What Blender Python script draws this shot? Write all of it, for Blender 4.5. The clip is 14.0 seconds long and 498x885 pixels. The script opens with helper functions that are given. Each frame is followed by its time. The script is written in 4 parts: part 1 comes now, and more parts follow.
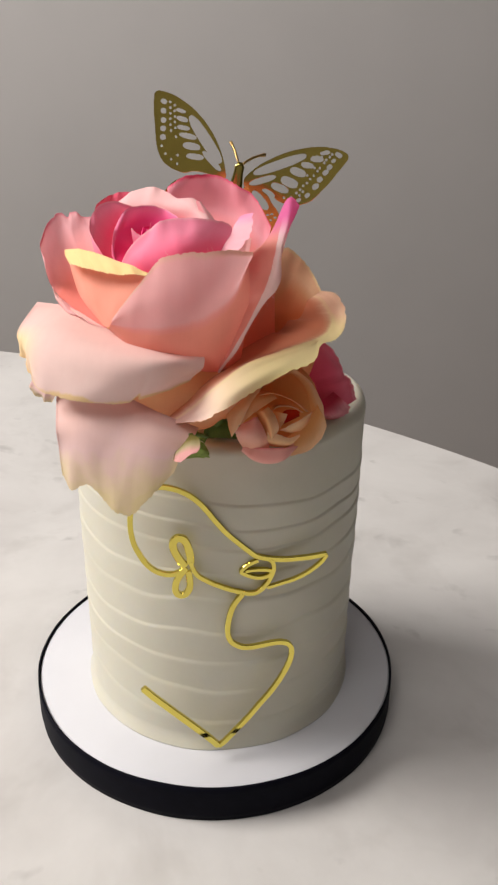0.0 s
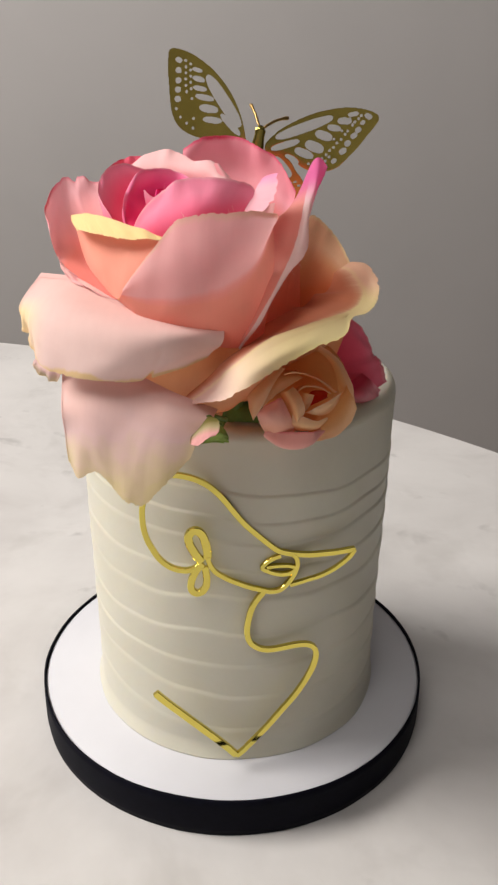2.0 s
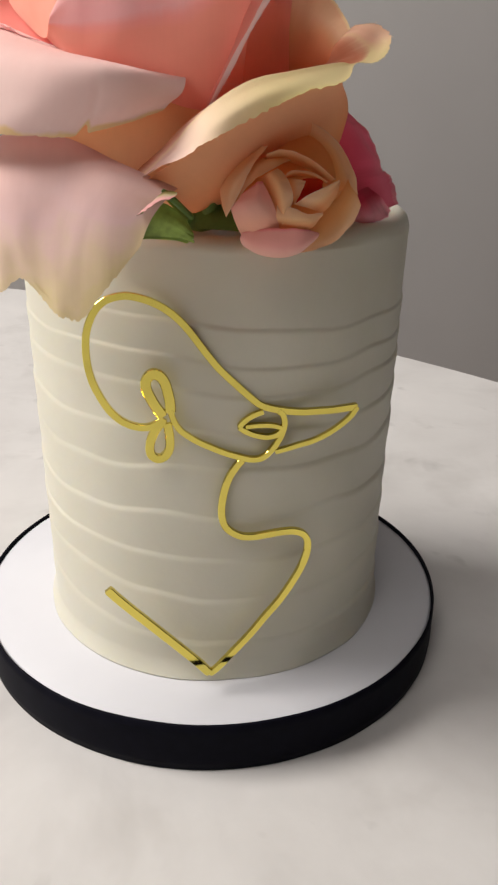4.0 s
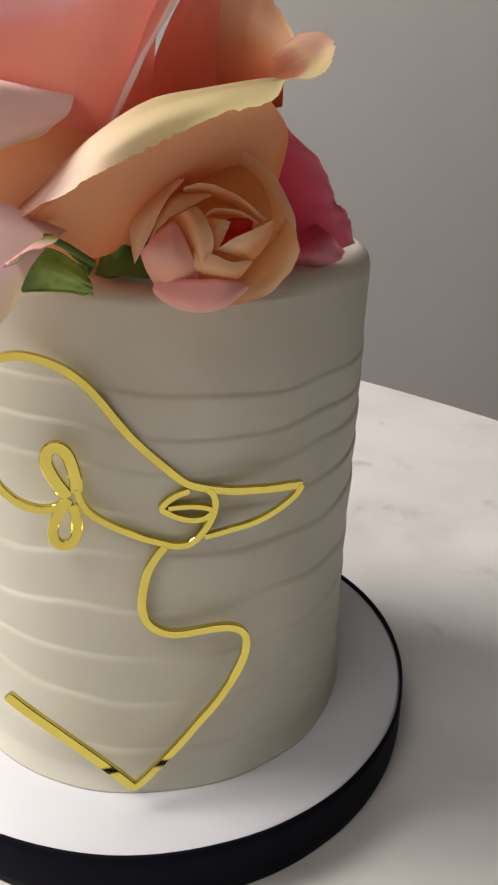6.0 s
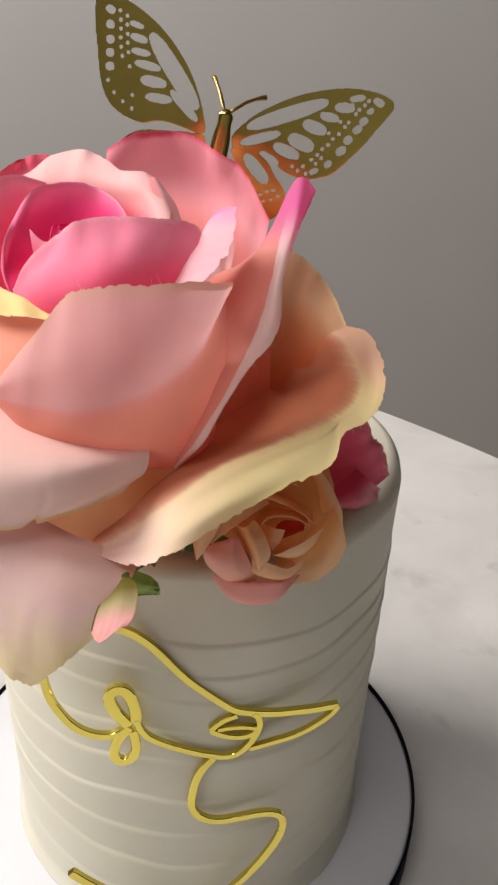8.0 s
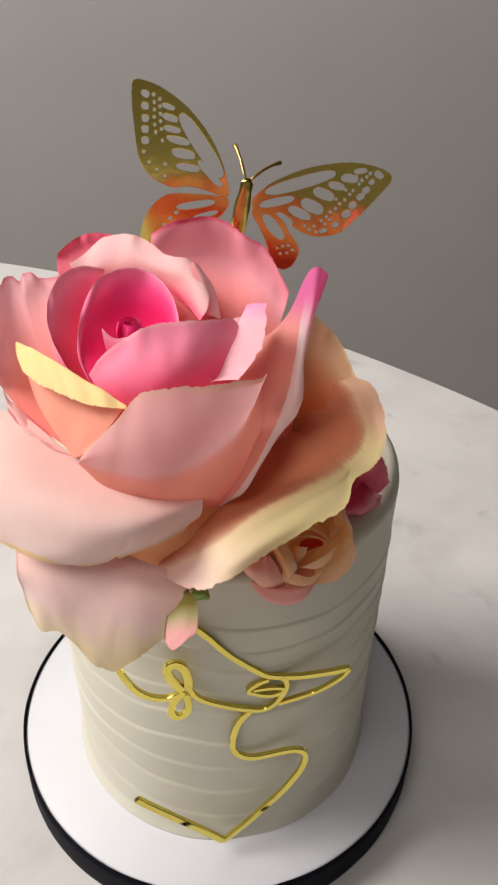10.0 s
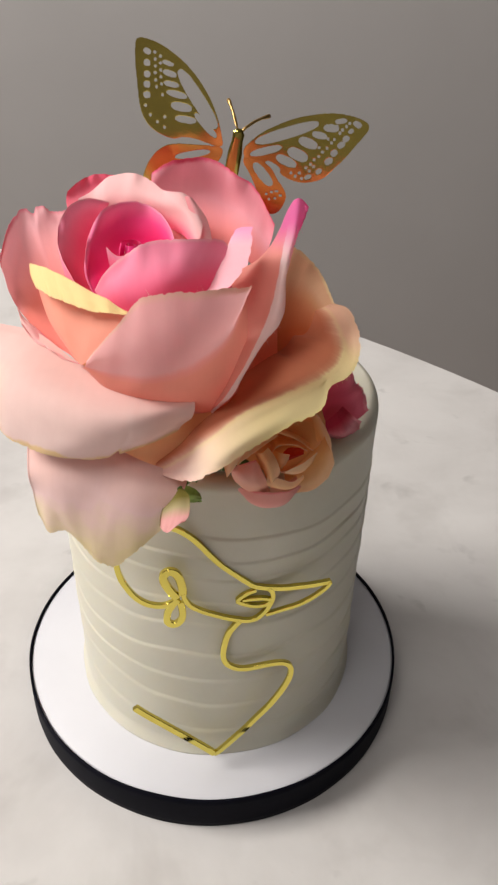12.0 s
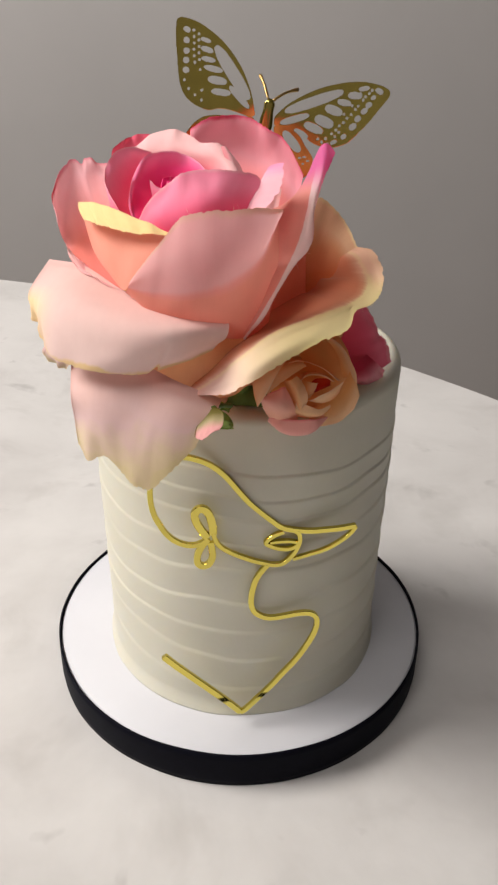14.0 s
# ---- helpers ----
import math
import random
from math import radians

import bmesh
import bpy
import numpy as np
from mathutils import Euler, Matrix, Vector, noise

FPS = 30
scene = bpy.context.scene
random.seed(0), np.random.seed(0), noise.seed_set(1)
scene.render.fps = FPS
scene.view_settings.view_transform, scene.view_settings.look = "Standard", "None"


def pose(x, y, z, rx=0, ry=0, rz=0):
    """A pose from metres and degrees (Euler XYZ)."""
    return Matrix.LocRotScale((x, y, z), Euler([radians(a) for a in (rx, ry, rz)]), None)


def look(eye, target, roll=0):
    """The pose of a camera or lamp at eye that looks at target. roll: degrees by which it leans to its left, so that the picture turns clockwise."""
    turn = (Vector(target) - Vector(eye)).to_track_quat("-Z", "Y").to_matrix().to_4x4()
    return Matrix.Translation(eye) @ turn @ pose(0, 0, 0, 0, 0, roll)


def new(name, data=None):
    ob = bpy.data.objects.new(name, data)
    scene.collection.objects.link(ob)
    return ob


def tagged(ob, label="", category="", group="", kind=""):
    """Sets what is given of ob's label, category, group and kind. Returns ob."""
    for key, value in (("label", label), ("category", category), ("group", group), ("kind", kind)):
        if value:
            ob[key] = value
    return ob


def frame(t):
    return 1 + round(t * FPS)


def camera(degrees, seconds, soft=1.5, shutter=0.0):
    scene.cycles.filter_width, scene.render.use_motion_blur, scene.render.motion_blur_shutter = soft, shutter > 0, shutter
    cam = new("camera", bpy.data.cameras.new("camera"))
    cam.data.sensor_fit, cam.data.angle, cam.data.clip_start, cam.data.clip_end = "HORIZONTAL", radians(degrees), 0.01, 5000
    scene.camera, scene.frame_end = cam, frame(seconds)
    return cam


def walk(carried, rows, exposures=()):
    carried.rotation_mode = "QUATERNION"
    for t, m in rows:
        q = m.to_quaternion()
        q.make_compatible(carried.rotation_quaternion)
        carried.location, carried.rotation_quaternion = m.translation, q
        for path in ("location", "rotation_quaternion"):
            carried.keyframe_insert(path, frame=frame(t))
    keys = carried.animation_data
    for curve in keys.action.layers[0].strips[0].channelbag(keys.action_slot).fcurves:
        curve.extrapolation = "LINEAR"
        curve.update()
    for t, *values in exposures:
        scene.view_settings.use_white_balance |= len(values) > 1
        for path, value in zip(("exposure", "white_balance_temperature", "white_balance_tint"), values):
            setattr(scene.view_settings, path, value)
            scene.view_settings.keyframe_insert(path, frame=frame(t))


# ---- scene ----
cam = camera(34.324, 14.0, soft=2.4)
PATH = [
    (0, 0.01374, -0.38467, 0.32442, 66.272, -0.942, -0.076),
    (0.5, 0.01043, -0.38378, 0.32656, 66.413, -0.912, 0.068),
    (1, 0.01193, -0.3788, 0.32226, 66.517, -0.89, 0.243),
    (1.5, 0.00856, -0.37233, 0.32051, 66.49, -0.825, 0.484),
    (2, 0.0095, -0.36127, 0.30781, 66.194, -0.696, 0.658),
    (2.5, 0.01245, -0.35051, 0.29208, 65.815, -0.665, 0.868),
    (5, 0.02579, -0.30017, 0.20682, 66.678, -1.404, 1.159),
    (5.5, 0.03159, -0.28766, 0.21176, 66.952, -1.603, 1.187),
    (6, 0.03899, -0.27345, 0.23036, 66.858, -1.547, 1.096),
    (6.5, 0.03802, -0.26636, 0.24511, 66.265, -1.897, 0.995),
    (7, 0.03341, -0.25891, 0.26361, 65.024, -2.128, 0.783),
    (7.5, 0.02528, -0.25458, 0.29166, 63.518, -2.399, 1.116),
    (8, 0.02085, -0.25096, 0.32145, 61.376, -2.184, 0.965),
    (8.5, 0.01062, -0.24816, 0.33647, 59.348, -1.686, 0.768),
    (11, 0.01, -0.29885, 0.39451, 54.049, -0.869, -0.09),
    (11.5, 0.01451, -0.30738, 0.38938, 54.763, -1.075, 0.134),
    (12, 0.01563, -0.31653, 0.36933, 55.689, -1.169, 0.48),
    (12.5, 0.01574, -0.32074, 0.34662, 56.602, -1.049, 0.979),
    (13, 0.00951, -0.32662, 0.3266, 58.143, -0.997, 1.454),
    (13.5, 0.0128, -0.33394, 0.32635, 59.375, -0.923, 1.641),
    (14, 0.01339, -0.35796, 0.33295, 60.696, -0.724, 1.903),
]
EXPOSURES = [(0, -0.02), (2.5, -0.03), (5, 0.05), (5.5, 0.08), (8, 0.05), (8.6, 0.0), (11, -0.05), (14, -0.02)]
walk(cam, [(t, pose(x, y, z, rx, ry, rz)) for t, x, y, z, rx, ry, rz in PATH], EXPOSURES)

# ---- world and lights ----
world = bpy.data.worlds.new("room_air")
scene.world = world
world.use_nodes = True
world.node_tree.nodes["Background"].inputs[0].default_value = (0.9, 0.92, 1.0, 1)
world.node_tree.nodes["Background"].inputs[1].default_value = 0.03


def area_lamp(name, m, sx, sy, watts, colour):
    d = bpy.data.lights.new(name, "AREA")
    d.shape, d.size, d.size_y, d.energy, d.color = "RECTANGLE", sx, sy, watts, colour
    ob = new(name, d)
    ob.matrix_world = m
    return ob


area_lamp("window_light", look((-1.95, -0.02, 2.08), (0, 0, 0.15)), 1.3, 1.3, 112, (1.0, 0.955, 0.9))
# Added fill lamp with no known source; brightens the fronts of rose and cake.
area_lamp("front_fill", look((-0.65, -1.2, 2.36), (0, -0.05, 0.15)), 1.2, 1.2, 27, (1.0, 0.95, 0.9))

# ---- materials ----
def material(name):
    m = bpy.data.materials.new(name)
    m.use_nodes = True
    nt = m.node_tree
    return m, nt, nt.nodes["Principled BSDF"]


def link(nt, a, b):
    nt.links.new(a, b)


def noise_node(nt, scale, detail=4.0, rough=0.55, vec=None):
    n = nt.nodes.new("ShaderNodeTexNoise")
    n.inputs["Scale"].default_value, n.inputs["Detail"].default_value, n.inputs["Roughness"].default_value = scale, detail, rough
    if vec is None:
        c = nt.nodes.new("ShaderNodeTexCoord")
        vec = c.outputs["Object"]
    link(nt, vec, n.inputs["Vector"])
    return n.outputs["Fac"]


def ramp_node(nt, fac, stops):
    r = nt.nodes.new("ShaderNodeValToRGB")
    els = r.color_ramp.elements
    while len(els) < len(stops):
        els.new(0.5)
    for e, (p, c) in zip(els, stops):
        e.position, e.color = p, (*c, 1)
    link(nt, fac, r.inputs["Fac"])
    return r.outputs["Color"]


def mix_node(nt, fac, a, b, mode="MIX"):
    n = nt.nodes.new("ShaderNodeMix")
    n.data_type, n.blend_type = "RGBA", mode
    for sock, v in ((n.inputs[0], fac), (n.inputs[6], a), (n.inputs[7], b)):
        if isinstance(v, (int, float)):
            sock.default_value = v
        elif isinstance(v, tuple):
            sock.default_value = (*v, 1)
        else:
            link(nt, v, sock)
    return n.outputs[2]


def bump_node(nt, height, strength, dist, shader):
    b = nt.nodes.new("ShaderNodeBump")
    b.inputs["Strength"].default_value, b.inputs["Distance"].default_value = strength, dist
    link(nt, height, b.inputs["Height"])
    link(nt, b.outputs["Normal"], shader.inputs["Normal"])


def plain(name, colour, rough=0.6, metal=0.0, vary=0.08, scale=60, bump=0.1, dist=0.0003):
    m, nt, sh = material(name)
    f = noise_node(nt, scale)
    dark = tuple(c * (1 - vary) for c in colour)
    lite = tuple(min(1, c * (1 + vary)) for c in colour)
    link(nt, ramp_node(nt, f, [(0.3, dark), (0.7, lite)]), sh.inputs["Base Color"])
    sh.inputs["Roughness"].default_value, sh.inputs["Metallic"].default_value = rough, metal
    bump_node(nt, noise_node(nt, scale * 6), bump, dist, sh)
    return m


def dyed(c):
    """Deepens a dye: less green and blue, the red kept."""
    return c[0], c[1] ** 1.53, c[2] ** 1.53


def petal_material(name, base, body, rim, edge=None, rough=0.8, through_light=0.20, start=0.25, end=0.75, sides=(), blur=0.14):
    """Dyed cloth: colour runs from the base to the rim, with a fine weave."""
    base, body, rim, edge = (c and dyed(c) for c in (base, body, rim, edge))
    m, nt, sh = material(name)
    uv = nt.nodes.new("ShaderNodeUVMap")
    sep = nt.nodes.new("ShaderNodeSeparateXYZ")
    link(nt, uv.outputs["UV"], sep.inputs[0])
    wob = noise_node(nt, 55, 3)
    add = nt.nodes.new("ShaderNodeMath")
    add.operation = "MULTIPLY_ADD"
    link(nt, wob, add.inputs[0])
    add.inputs[1].default_value = blur
    sub = nt.nodes.new("ShaderNodeMath")
    sub.operation = "SUBTRACT"
    link(nt, sep.outputs["Y"], sub.inputs[0])
    sub.inputs[1].default_value = blur / 2
    link(nt, sub.outputs[0], add.inputs[2])
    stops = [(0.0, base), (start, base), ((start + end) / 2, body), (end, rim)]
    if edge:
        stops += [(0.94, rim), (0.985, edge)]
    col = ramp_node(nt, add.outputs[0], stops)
    for tint, low, high in sides:
        mr = nt.nodes.new("ShaderNodeMapRange")
        link(nt, sep.outputs["X"], mr.inputs["Value"])
        mr.interpolation_type = "SMOOTHSTEP"
        mr.inputs["From Min"].default_value, mr.inputs["From Max"].default_value = min(low, high), max(low, high)
        mr.inputs["To Min"].default_value, mr.inputs["To Max"].default_value = (0.0, 1.0) if high > low else (1.0, 0.0)
        vr = nt.nodes.new("ShaderNodeMapRange")
        link(nt, sep.outputs["Y"], vr.inputs["Value"])
        vr.inputs["From Min"].default_value, vr.inputs["From Max"].default_value = 0.25, 0.5
        both = nt.nodes.new("ShaderNodeMath")
        both.operation = "MULTIPLY"
        link(nt, mr.outputs[0], both.inputs[0])
        link(nt, vr.outputs[0], both.inputs[1])
        col = mix_node(nt, both.outputs[0], col, dyed(tint))
    veins = nt.nodes.new("ShaderNodeTexNoise")
    veins.inputs["Scale"].default_value = 1.0
    vm = nt.nodes.new("ShaderNodeMapping")
    vm.inputs["Scale"].default_value = (38, 2.5, 1)
    link(nt, uv.outputs["UV"], vm.inputs["Vector"])
    link(nt, vm.outputs["Vector"], veins.inputs["Vector"])
    col = mix_node(nt, 0.02, col, ramp_node(nt, veins.outputs["Fac"], [(0.35, (0.35, 0.2, 0.2)), (0.65, (1, 1, 1))]), "MULTIPLY")
    col = mix_node(nt, 0.10, col, ramp_node(nt, noise_node(nt, 160, 3), [(0.3, (0.80, 0.70, 0.70)), (0.6, (1, 1, 1))]), "MULTIPLY")
    link(nt, col, sh.inputs["Base Color"])
    sh.inputs["Roughness"].default_value = rough
    sh.inputs["Specular IOR Level"].default_value = 0.15
    sh.inputs["Sheen Weight"].default_value = 0.2
    height = None
    for axis, count in (("X", 58), ("Y", 44)):
        wave = nt.nodes.new("ShaderNodeTexWave")
        wave.bands_direction = axis
        wave.inputs["Scale"].default_value, wave.inputs["Distortion"].default_value = count, 0.6
        link(nt, uv.outputs["UV"], wave.inputs["Vector"])
        height = wave.outputs["Fac"] if height is None else mix_node(nt, 0.5, height, wave.outputs["Fac"])
    bump_node(nt, height, 0.06, 0.0003, sh)
    tr = nt.nodes.new("ShaderNodeBsdfTranslucent")
    link(nt, col, tr.inputs["Color"])
    mx = nt.nodes.new("ShaderNodeMixShader")
    mx.inputs[0].default_value = through_light
    link(nt, sh.outputs[0], mx.inputs[1])
    link(nt, tr.outputs[0], mx.inputs[2])
    link(nt, mx.outputs[0], nt.nodes["Material Output"].inputs["Surface"])
    return m


# Coral below the fold: partly dye, partly the turned-under shade put into colour.
M_FRONT = petal_material("cloth_blush_fold_shade", (0.97, 0.58, 0.49), (0.97, 0.59, 0.55), (0.97, 0.70, 0.70), (0.92, 0.73, 0.65), start=0.45, end=0.54, through_light=0.4, blur=0.06)
M_LOWER = petal_material("cloth_pale", (0.84, 0.67, 0.64), (0.86, 0.73, 0.70), (0.87, 0.75, 0.72), (0.84, 0.72, 0.48), end=0.85, through_light=0.12, blur=0.25, sides=[((0.89, 0.77, 0.53), 0.28, 0.0)])
M_YELLOW = petal_material("cloth_cream_lip", (0.95, 0.56, 0.46), (0.95, 0.61, 0.52), (0.93, 0.82, 0.50), (0.93, 0.82, 0.52), start=0.42, end=0.52)
M_LEFT = petal_material("cloth_rose_side", (0.94, 0.43, 0.38), (0.95, 0.58, 0.59), (0.95, 0.64, 0.67), (0.89, 0.46, 0.53))
M_FAR = petal_material("cloth_rose_far", (0.85, 0.30, 0.36), (0.86, 0.34, 0.42), (0.84, 0.26, 0.36))
M_BACK = petal_material("cloth_rose_back", (0.96, 0.47, 0.46), (0.97, 0.57, 0.63), (0.96, 0.52, 0.60), (0.92, 0.28, 0.42), start=0.2, end=0.85, through_light=0.2)
M_LIGHT = petal_material("cloth_light_pink", (0.92, 0.30, 0.42), (0.95, 0.60, 0.62), (0.95, 0.71, 0.71), start=0.1, end=0.6)
M_CURL = petal_material("cloth_pale_curl", (0.94, 0.52, 0.55), (0.95, 0.64, 0.66), (0.95, 0.72, 0.73))
M_DEEP = petal_material("cloth_deep_pink", (0.84, 0.05, 0.27), (0.91, 0.17, 0.41), (0.94, 0.36, 0.56), (0.95, 0.50, 0.65), start=0.30, end=0.9)
M_HOT = petal_material("cloth_hot_pink", (0.93, 0.24, 0.40), (0.93, 0.34, 0.48), (0.92, 0.44, 0.57), (0.93, 0.56, 0.63))
M_STRIP = petal_material("cloth_pink_fold", (0.93, 0.40, 0.50), (0.95, 0.56, 0.62), (0.95, 0.65, 0.71), start=0.1, end=0.4, sides=[((0.95, 0.52, 0.70), 0.7, 1.0)])
M_RIGHT = petal_material("cloth_pink_tip", (0.97, 0.57, 0.51), (0.97, 0.58, 0.53), (0.98, 0.88, 0.87), start=0.58, end=0.62, blur=0.05, through_light=0.5, sides=[((0.94, 0.36, 0.64), 0.32, 0.10)])
# Brown base puts the rose's shadow on the inner dish into the colour.
M_LIP = petal_material("cloth_peach_lip_inner_shade", (0.60, 0.37, 0.24), (0.68, 0.49, 0.34), (0.93, 0.86, 0.56), (0.92, 0.86, 0.54), start=0.30, end=0.41, blur=0.06, through_light=0.25, sides=[((0.96, 0.79, 0.74), 0.38, 0.10), ((0.93, 0.74, 0.58), 0.68, 0.82)])
M_RMID = petal_material("cloth_salmon_outer", (0.94, 0.48, 0.36), (0.95, 0.54, 0.44), (0.95, 0.60, 0.53), through_light=0.3)
M_UNDER = petal_material("cloth_peach", (0.97, 0.67, 0.42), (0.97, 0.70, 0.46), (0.97, 0.74, 0.52), through_light=0.45)
M_SHADE = petal_material("cloth_peach_underside", (0.97, 0.71, 0.49), (0.97, 0.69, 0.45), (0.97, 0.66, 0.41), through_light=0.5)
M_HANG = petal_material("cloth_hanging", (0.83, 0.68, 0.65), (0.84, 0.70, 0.69), (0.78, 0.73, 0.55), (0.76, 0.73, 0.50), start=0.30, end=0.90, through_light=0.12, blur=0.75)
M_SMALL = petal_material("cloth_small_rose", (0.97, 0.65, 0.38), (0.98, 0.76, 0.51), (0.98, 0.81, 0.61), (0.98, 0.86, 0.72), through_light=0.4)
M_SMALLB = petal_material("cloth_small_rose_orange", (0.98, 0.65, 0.36), (0.98, 0.73, 0.46), (0.98, 0.78, 0.56), (0.98, 0.83, 0.66), through_light=0.4)
M_SMALLP = petal_material("cloth_small_rose_pink", (0.95, 0.64, 0.52), (0.95, 0.67, 0.60), (0.94, 0.60, 0.56), (0.91, 0.44, 0.44))
M_CORE = petal_material("cloth_small_rose_core", (0.5, 0.06, 0.03), (0.55, 0.08, 0.04), (0.6, 0.12, 0.06))
M_TIPPED = petal_material("cloth_leaf_pink_tip", (0.24, 0.36, 0.12), (0.46, 0.54, 0.36), (0.70, 0.50, 0.49), start=0.34, end=0.78, sides=[((0.22, 0.27, 0.10), 0.07, 0.0)])
M_MAGENTA = petal_material("cloth_magenta", (0.66, 0.16, 0.24), (0.74, 0.23, 0.33), (0.79, 0.30, 0.40), (0.86, 0.46, 0.53))
M_HEART = petal_material("cloth_heart", (0.74, 0.02, 0.26), (0.80, 0.05, 0.32), (0.86, 0.12, 0.40))
# Base darkened to carry the shade on this petal's inner face.
M_PEACH = petal_material("cloth_peach_back_shaded", (0.68, 0.34, 0.18), (0.79, 0.50, 0.31), (0.88, 0.67, 0.48), (0.93, 0.80, 0.56), through_light=0.12)
M_MAGENTA2 = petal_material("cloth_magenta_pink", (0.7, 0.15, 0.26), (0.82, 0.36, 0.44), (0.9, 0.52, 0.58))
M_GREEN = plain("cloth_leaf_green", (0.10, 0.19, 0.035), 0.6, vary=0.35, scale=120)
M_SEPAL = plain("cloth_sepal_green", (0.27, 0.39, 0.07), 0.6, vary=0.4, scale=160)
M_GOLD = plain("gold_mirror_acrylic", (0.82, 0.69, 0.15), 0.07, 1.0, 0.02, 30, 0.02, 0.0001)
M_COPPER = plain("copper_foil", (0.50, 0.32, 0.12), 0.38, 1.0, 0.1, 90, 0.1, 0.0002)
M_FOIL = plain("gold_foil", (0.70, 0.56, 0.14), 0.12, 1.0, 0.06, 90, 0.1, 0.0002)
M_WHITE = plain("white_board_paper", (0.585, 0.585, 0.625), 0.5, vary=0.02, scale=30, bump=0.03)
M_BLACK = plain("black_ribbon", (0.004, 0.004, 0.008), 0.6, vary=0.2, scale=200, bump=0.1)
M_WALL = plain("grey_wall_paint", (0.45, 0.432, 0.43), 0.85, vary=0.03, scale=3, bump=0.1, dist=0.001)
# Tones of the unseen ceiling and walls, chosen to steer bounce and foil reflections.
M_ROOM = plain("low_bounce_ceiling_tone", (0.20, 0.195, 0.19), 0.9, vary=0.03, scale=3)
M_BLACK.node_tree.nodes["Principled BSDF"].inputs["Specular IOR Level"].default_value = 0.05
M_EAST = plain("low_bounce_wall_tone", (0.05, 0.045, 0.045), 0.9, vary=0.05, scale=3)
M_SOUTH = plain("mid_bounce_wall_tone", (0.30, 0.29, 0.285), 0.9, vary=0.03, scale=3)
M_WEST = plain("high_bounce_wall_tone", (0.75, 0.74, 0.72), 0.9, vary=0.03, scale=3)
M_FLOOR = plain("dark_wood_floor", (0.2, 0.13, 0.08), 0.5, vary=0.2, scale=8)

# buttercream
M_CREAM, nt, sh = material("ivory_buttercream")
f = noise_node(nt, 30, 5)
link(nt, ramp_node(nt, f, [(0.3, (0.608, 0.582, 0.482)), (0.7, (0.648, 0.622, 0.52))]), sh.inputs["Base Color"])
sh.inputs["Roughness"].default_value = 0.5
sh.inputs["Subsurface Weight"].default_value = 0.15
sh.inputs["Subsurface Radius"].default_value = (0.006, 0.004, 0.002)
sh.inputs["Subsurface Scale"].default_value = 0.6
bump_node(nt, noise_node(nt, 140, 5), 0.12, 0.0012, sh)

# marble
M_MARBLE, nt, sh = material("white_marble")
tc = nt.nodes.new("ShaderNodeTexCoord")
warp = nt.nodes.new("ShaderNodeTexNoise")
warp.inputs["Scale"].default_value = 5.0
link(nt, tc.outputs["Object"], warp.inputs["Vector"])
wv = mix_node(nt, 0.12, tc.outputs["Object"], warp.outputs["Color"], "ADD")
cloud = noise_node(nt, 7, 6, 0.6, wv)
vein = noise_node(nt, 16, 4, 0.6, wv)
spot = noise_node(nt, 36, 3, 0.5, wv)
base = ramp_node(nt, cloud, [(0.3, (0.52, 0.50, 0.49)), (0.55, (0.625, 0.607, 0.598)), (0.7, (0.665, 0.645, 0.635))])
base = mix_node(nt, 0.6, base, ramp_node(nt, vein, [(0.28, (0.78, 0.77, 0.76)), (0.45, (1, 1, 1))]), "MULTIPLY")
base = mix_node(nt, 0.6, base, ramp_node(nt, spot, [(0.22, (0.55, 0.54, 0.54)), (0.35, (1, 1, 1))]), "MULTIPLY")
link(nt, base, sh.inputs["Base Color"])
sh.inputs["Roughness"].default_value = 0.32
sh.inputs["Specular IOR Level"].default_value = 0.4

# ---- mesh helpers ----
def finish(name, bm, mat, parent=None, smooth=True):
    me = bpy.data.meshes.new(name)
    bm.normal_update()
    bm.to_mesh(me)
    bm.free()
    if smooth:
        me.polygons.foreach_set("use_smooth", [True] * len(me.polygons))
    me.materials.append(mat)
    ob = new(name, me)
    ob.parent = parent
    return ob


def part(name, bm, mat, parent, label="", smooth=True):
    ob = finish(name, bm, mat, parent, smooth)
    return tagged(ob, label) if label else ob


def spline(pts, s):
    """Catmull-Rom through pts, s from 0 to 1."""
    n = len(pts) - 1
    if n == 0:
        return pts[0]
    x = min(max(s, 0.0) * n, n - 1e-6)
    i = int(x)
    f = x - i
    p1, p2 = pts[i], pts[i + 1]
    p0 = pts[i - 1] if i > 0 else p1 * 2 - p2
    p3 = pts[i + 2] if i + 2 <= n else p2 * 2 - p1
    return 0.5 * (2 * p1 + (p2 - p0) * f + (2 * p0 - 5 * p1 + 4 * p2 - p3) * f * f + (3 * p1 - p0 - 3 * p2 + p3) * f ** 3)


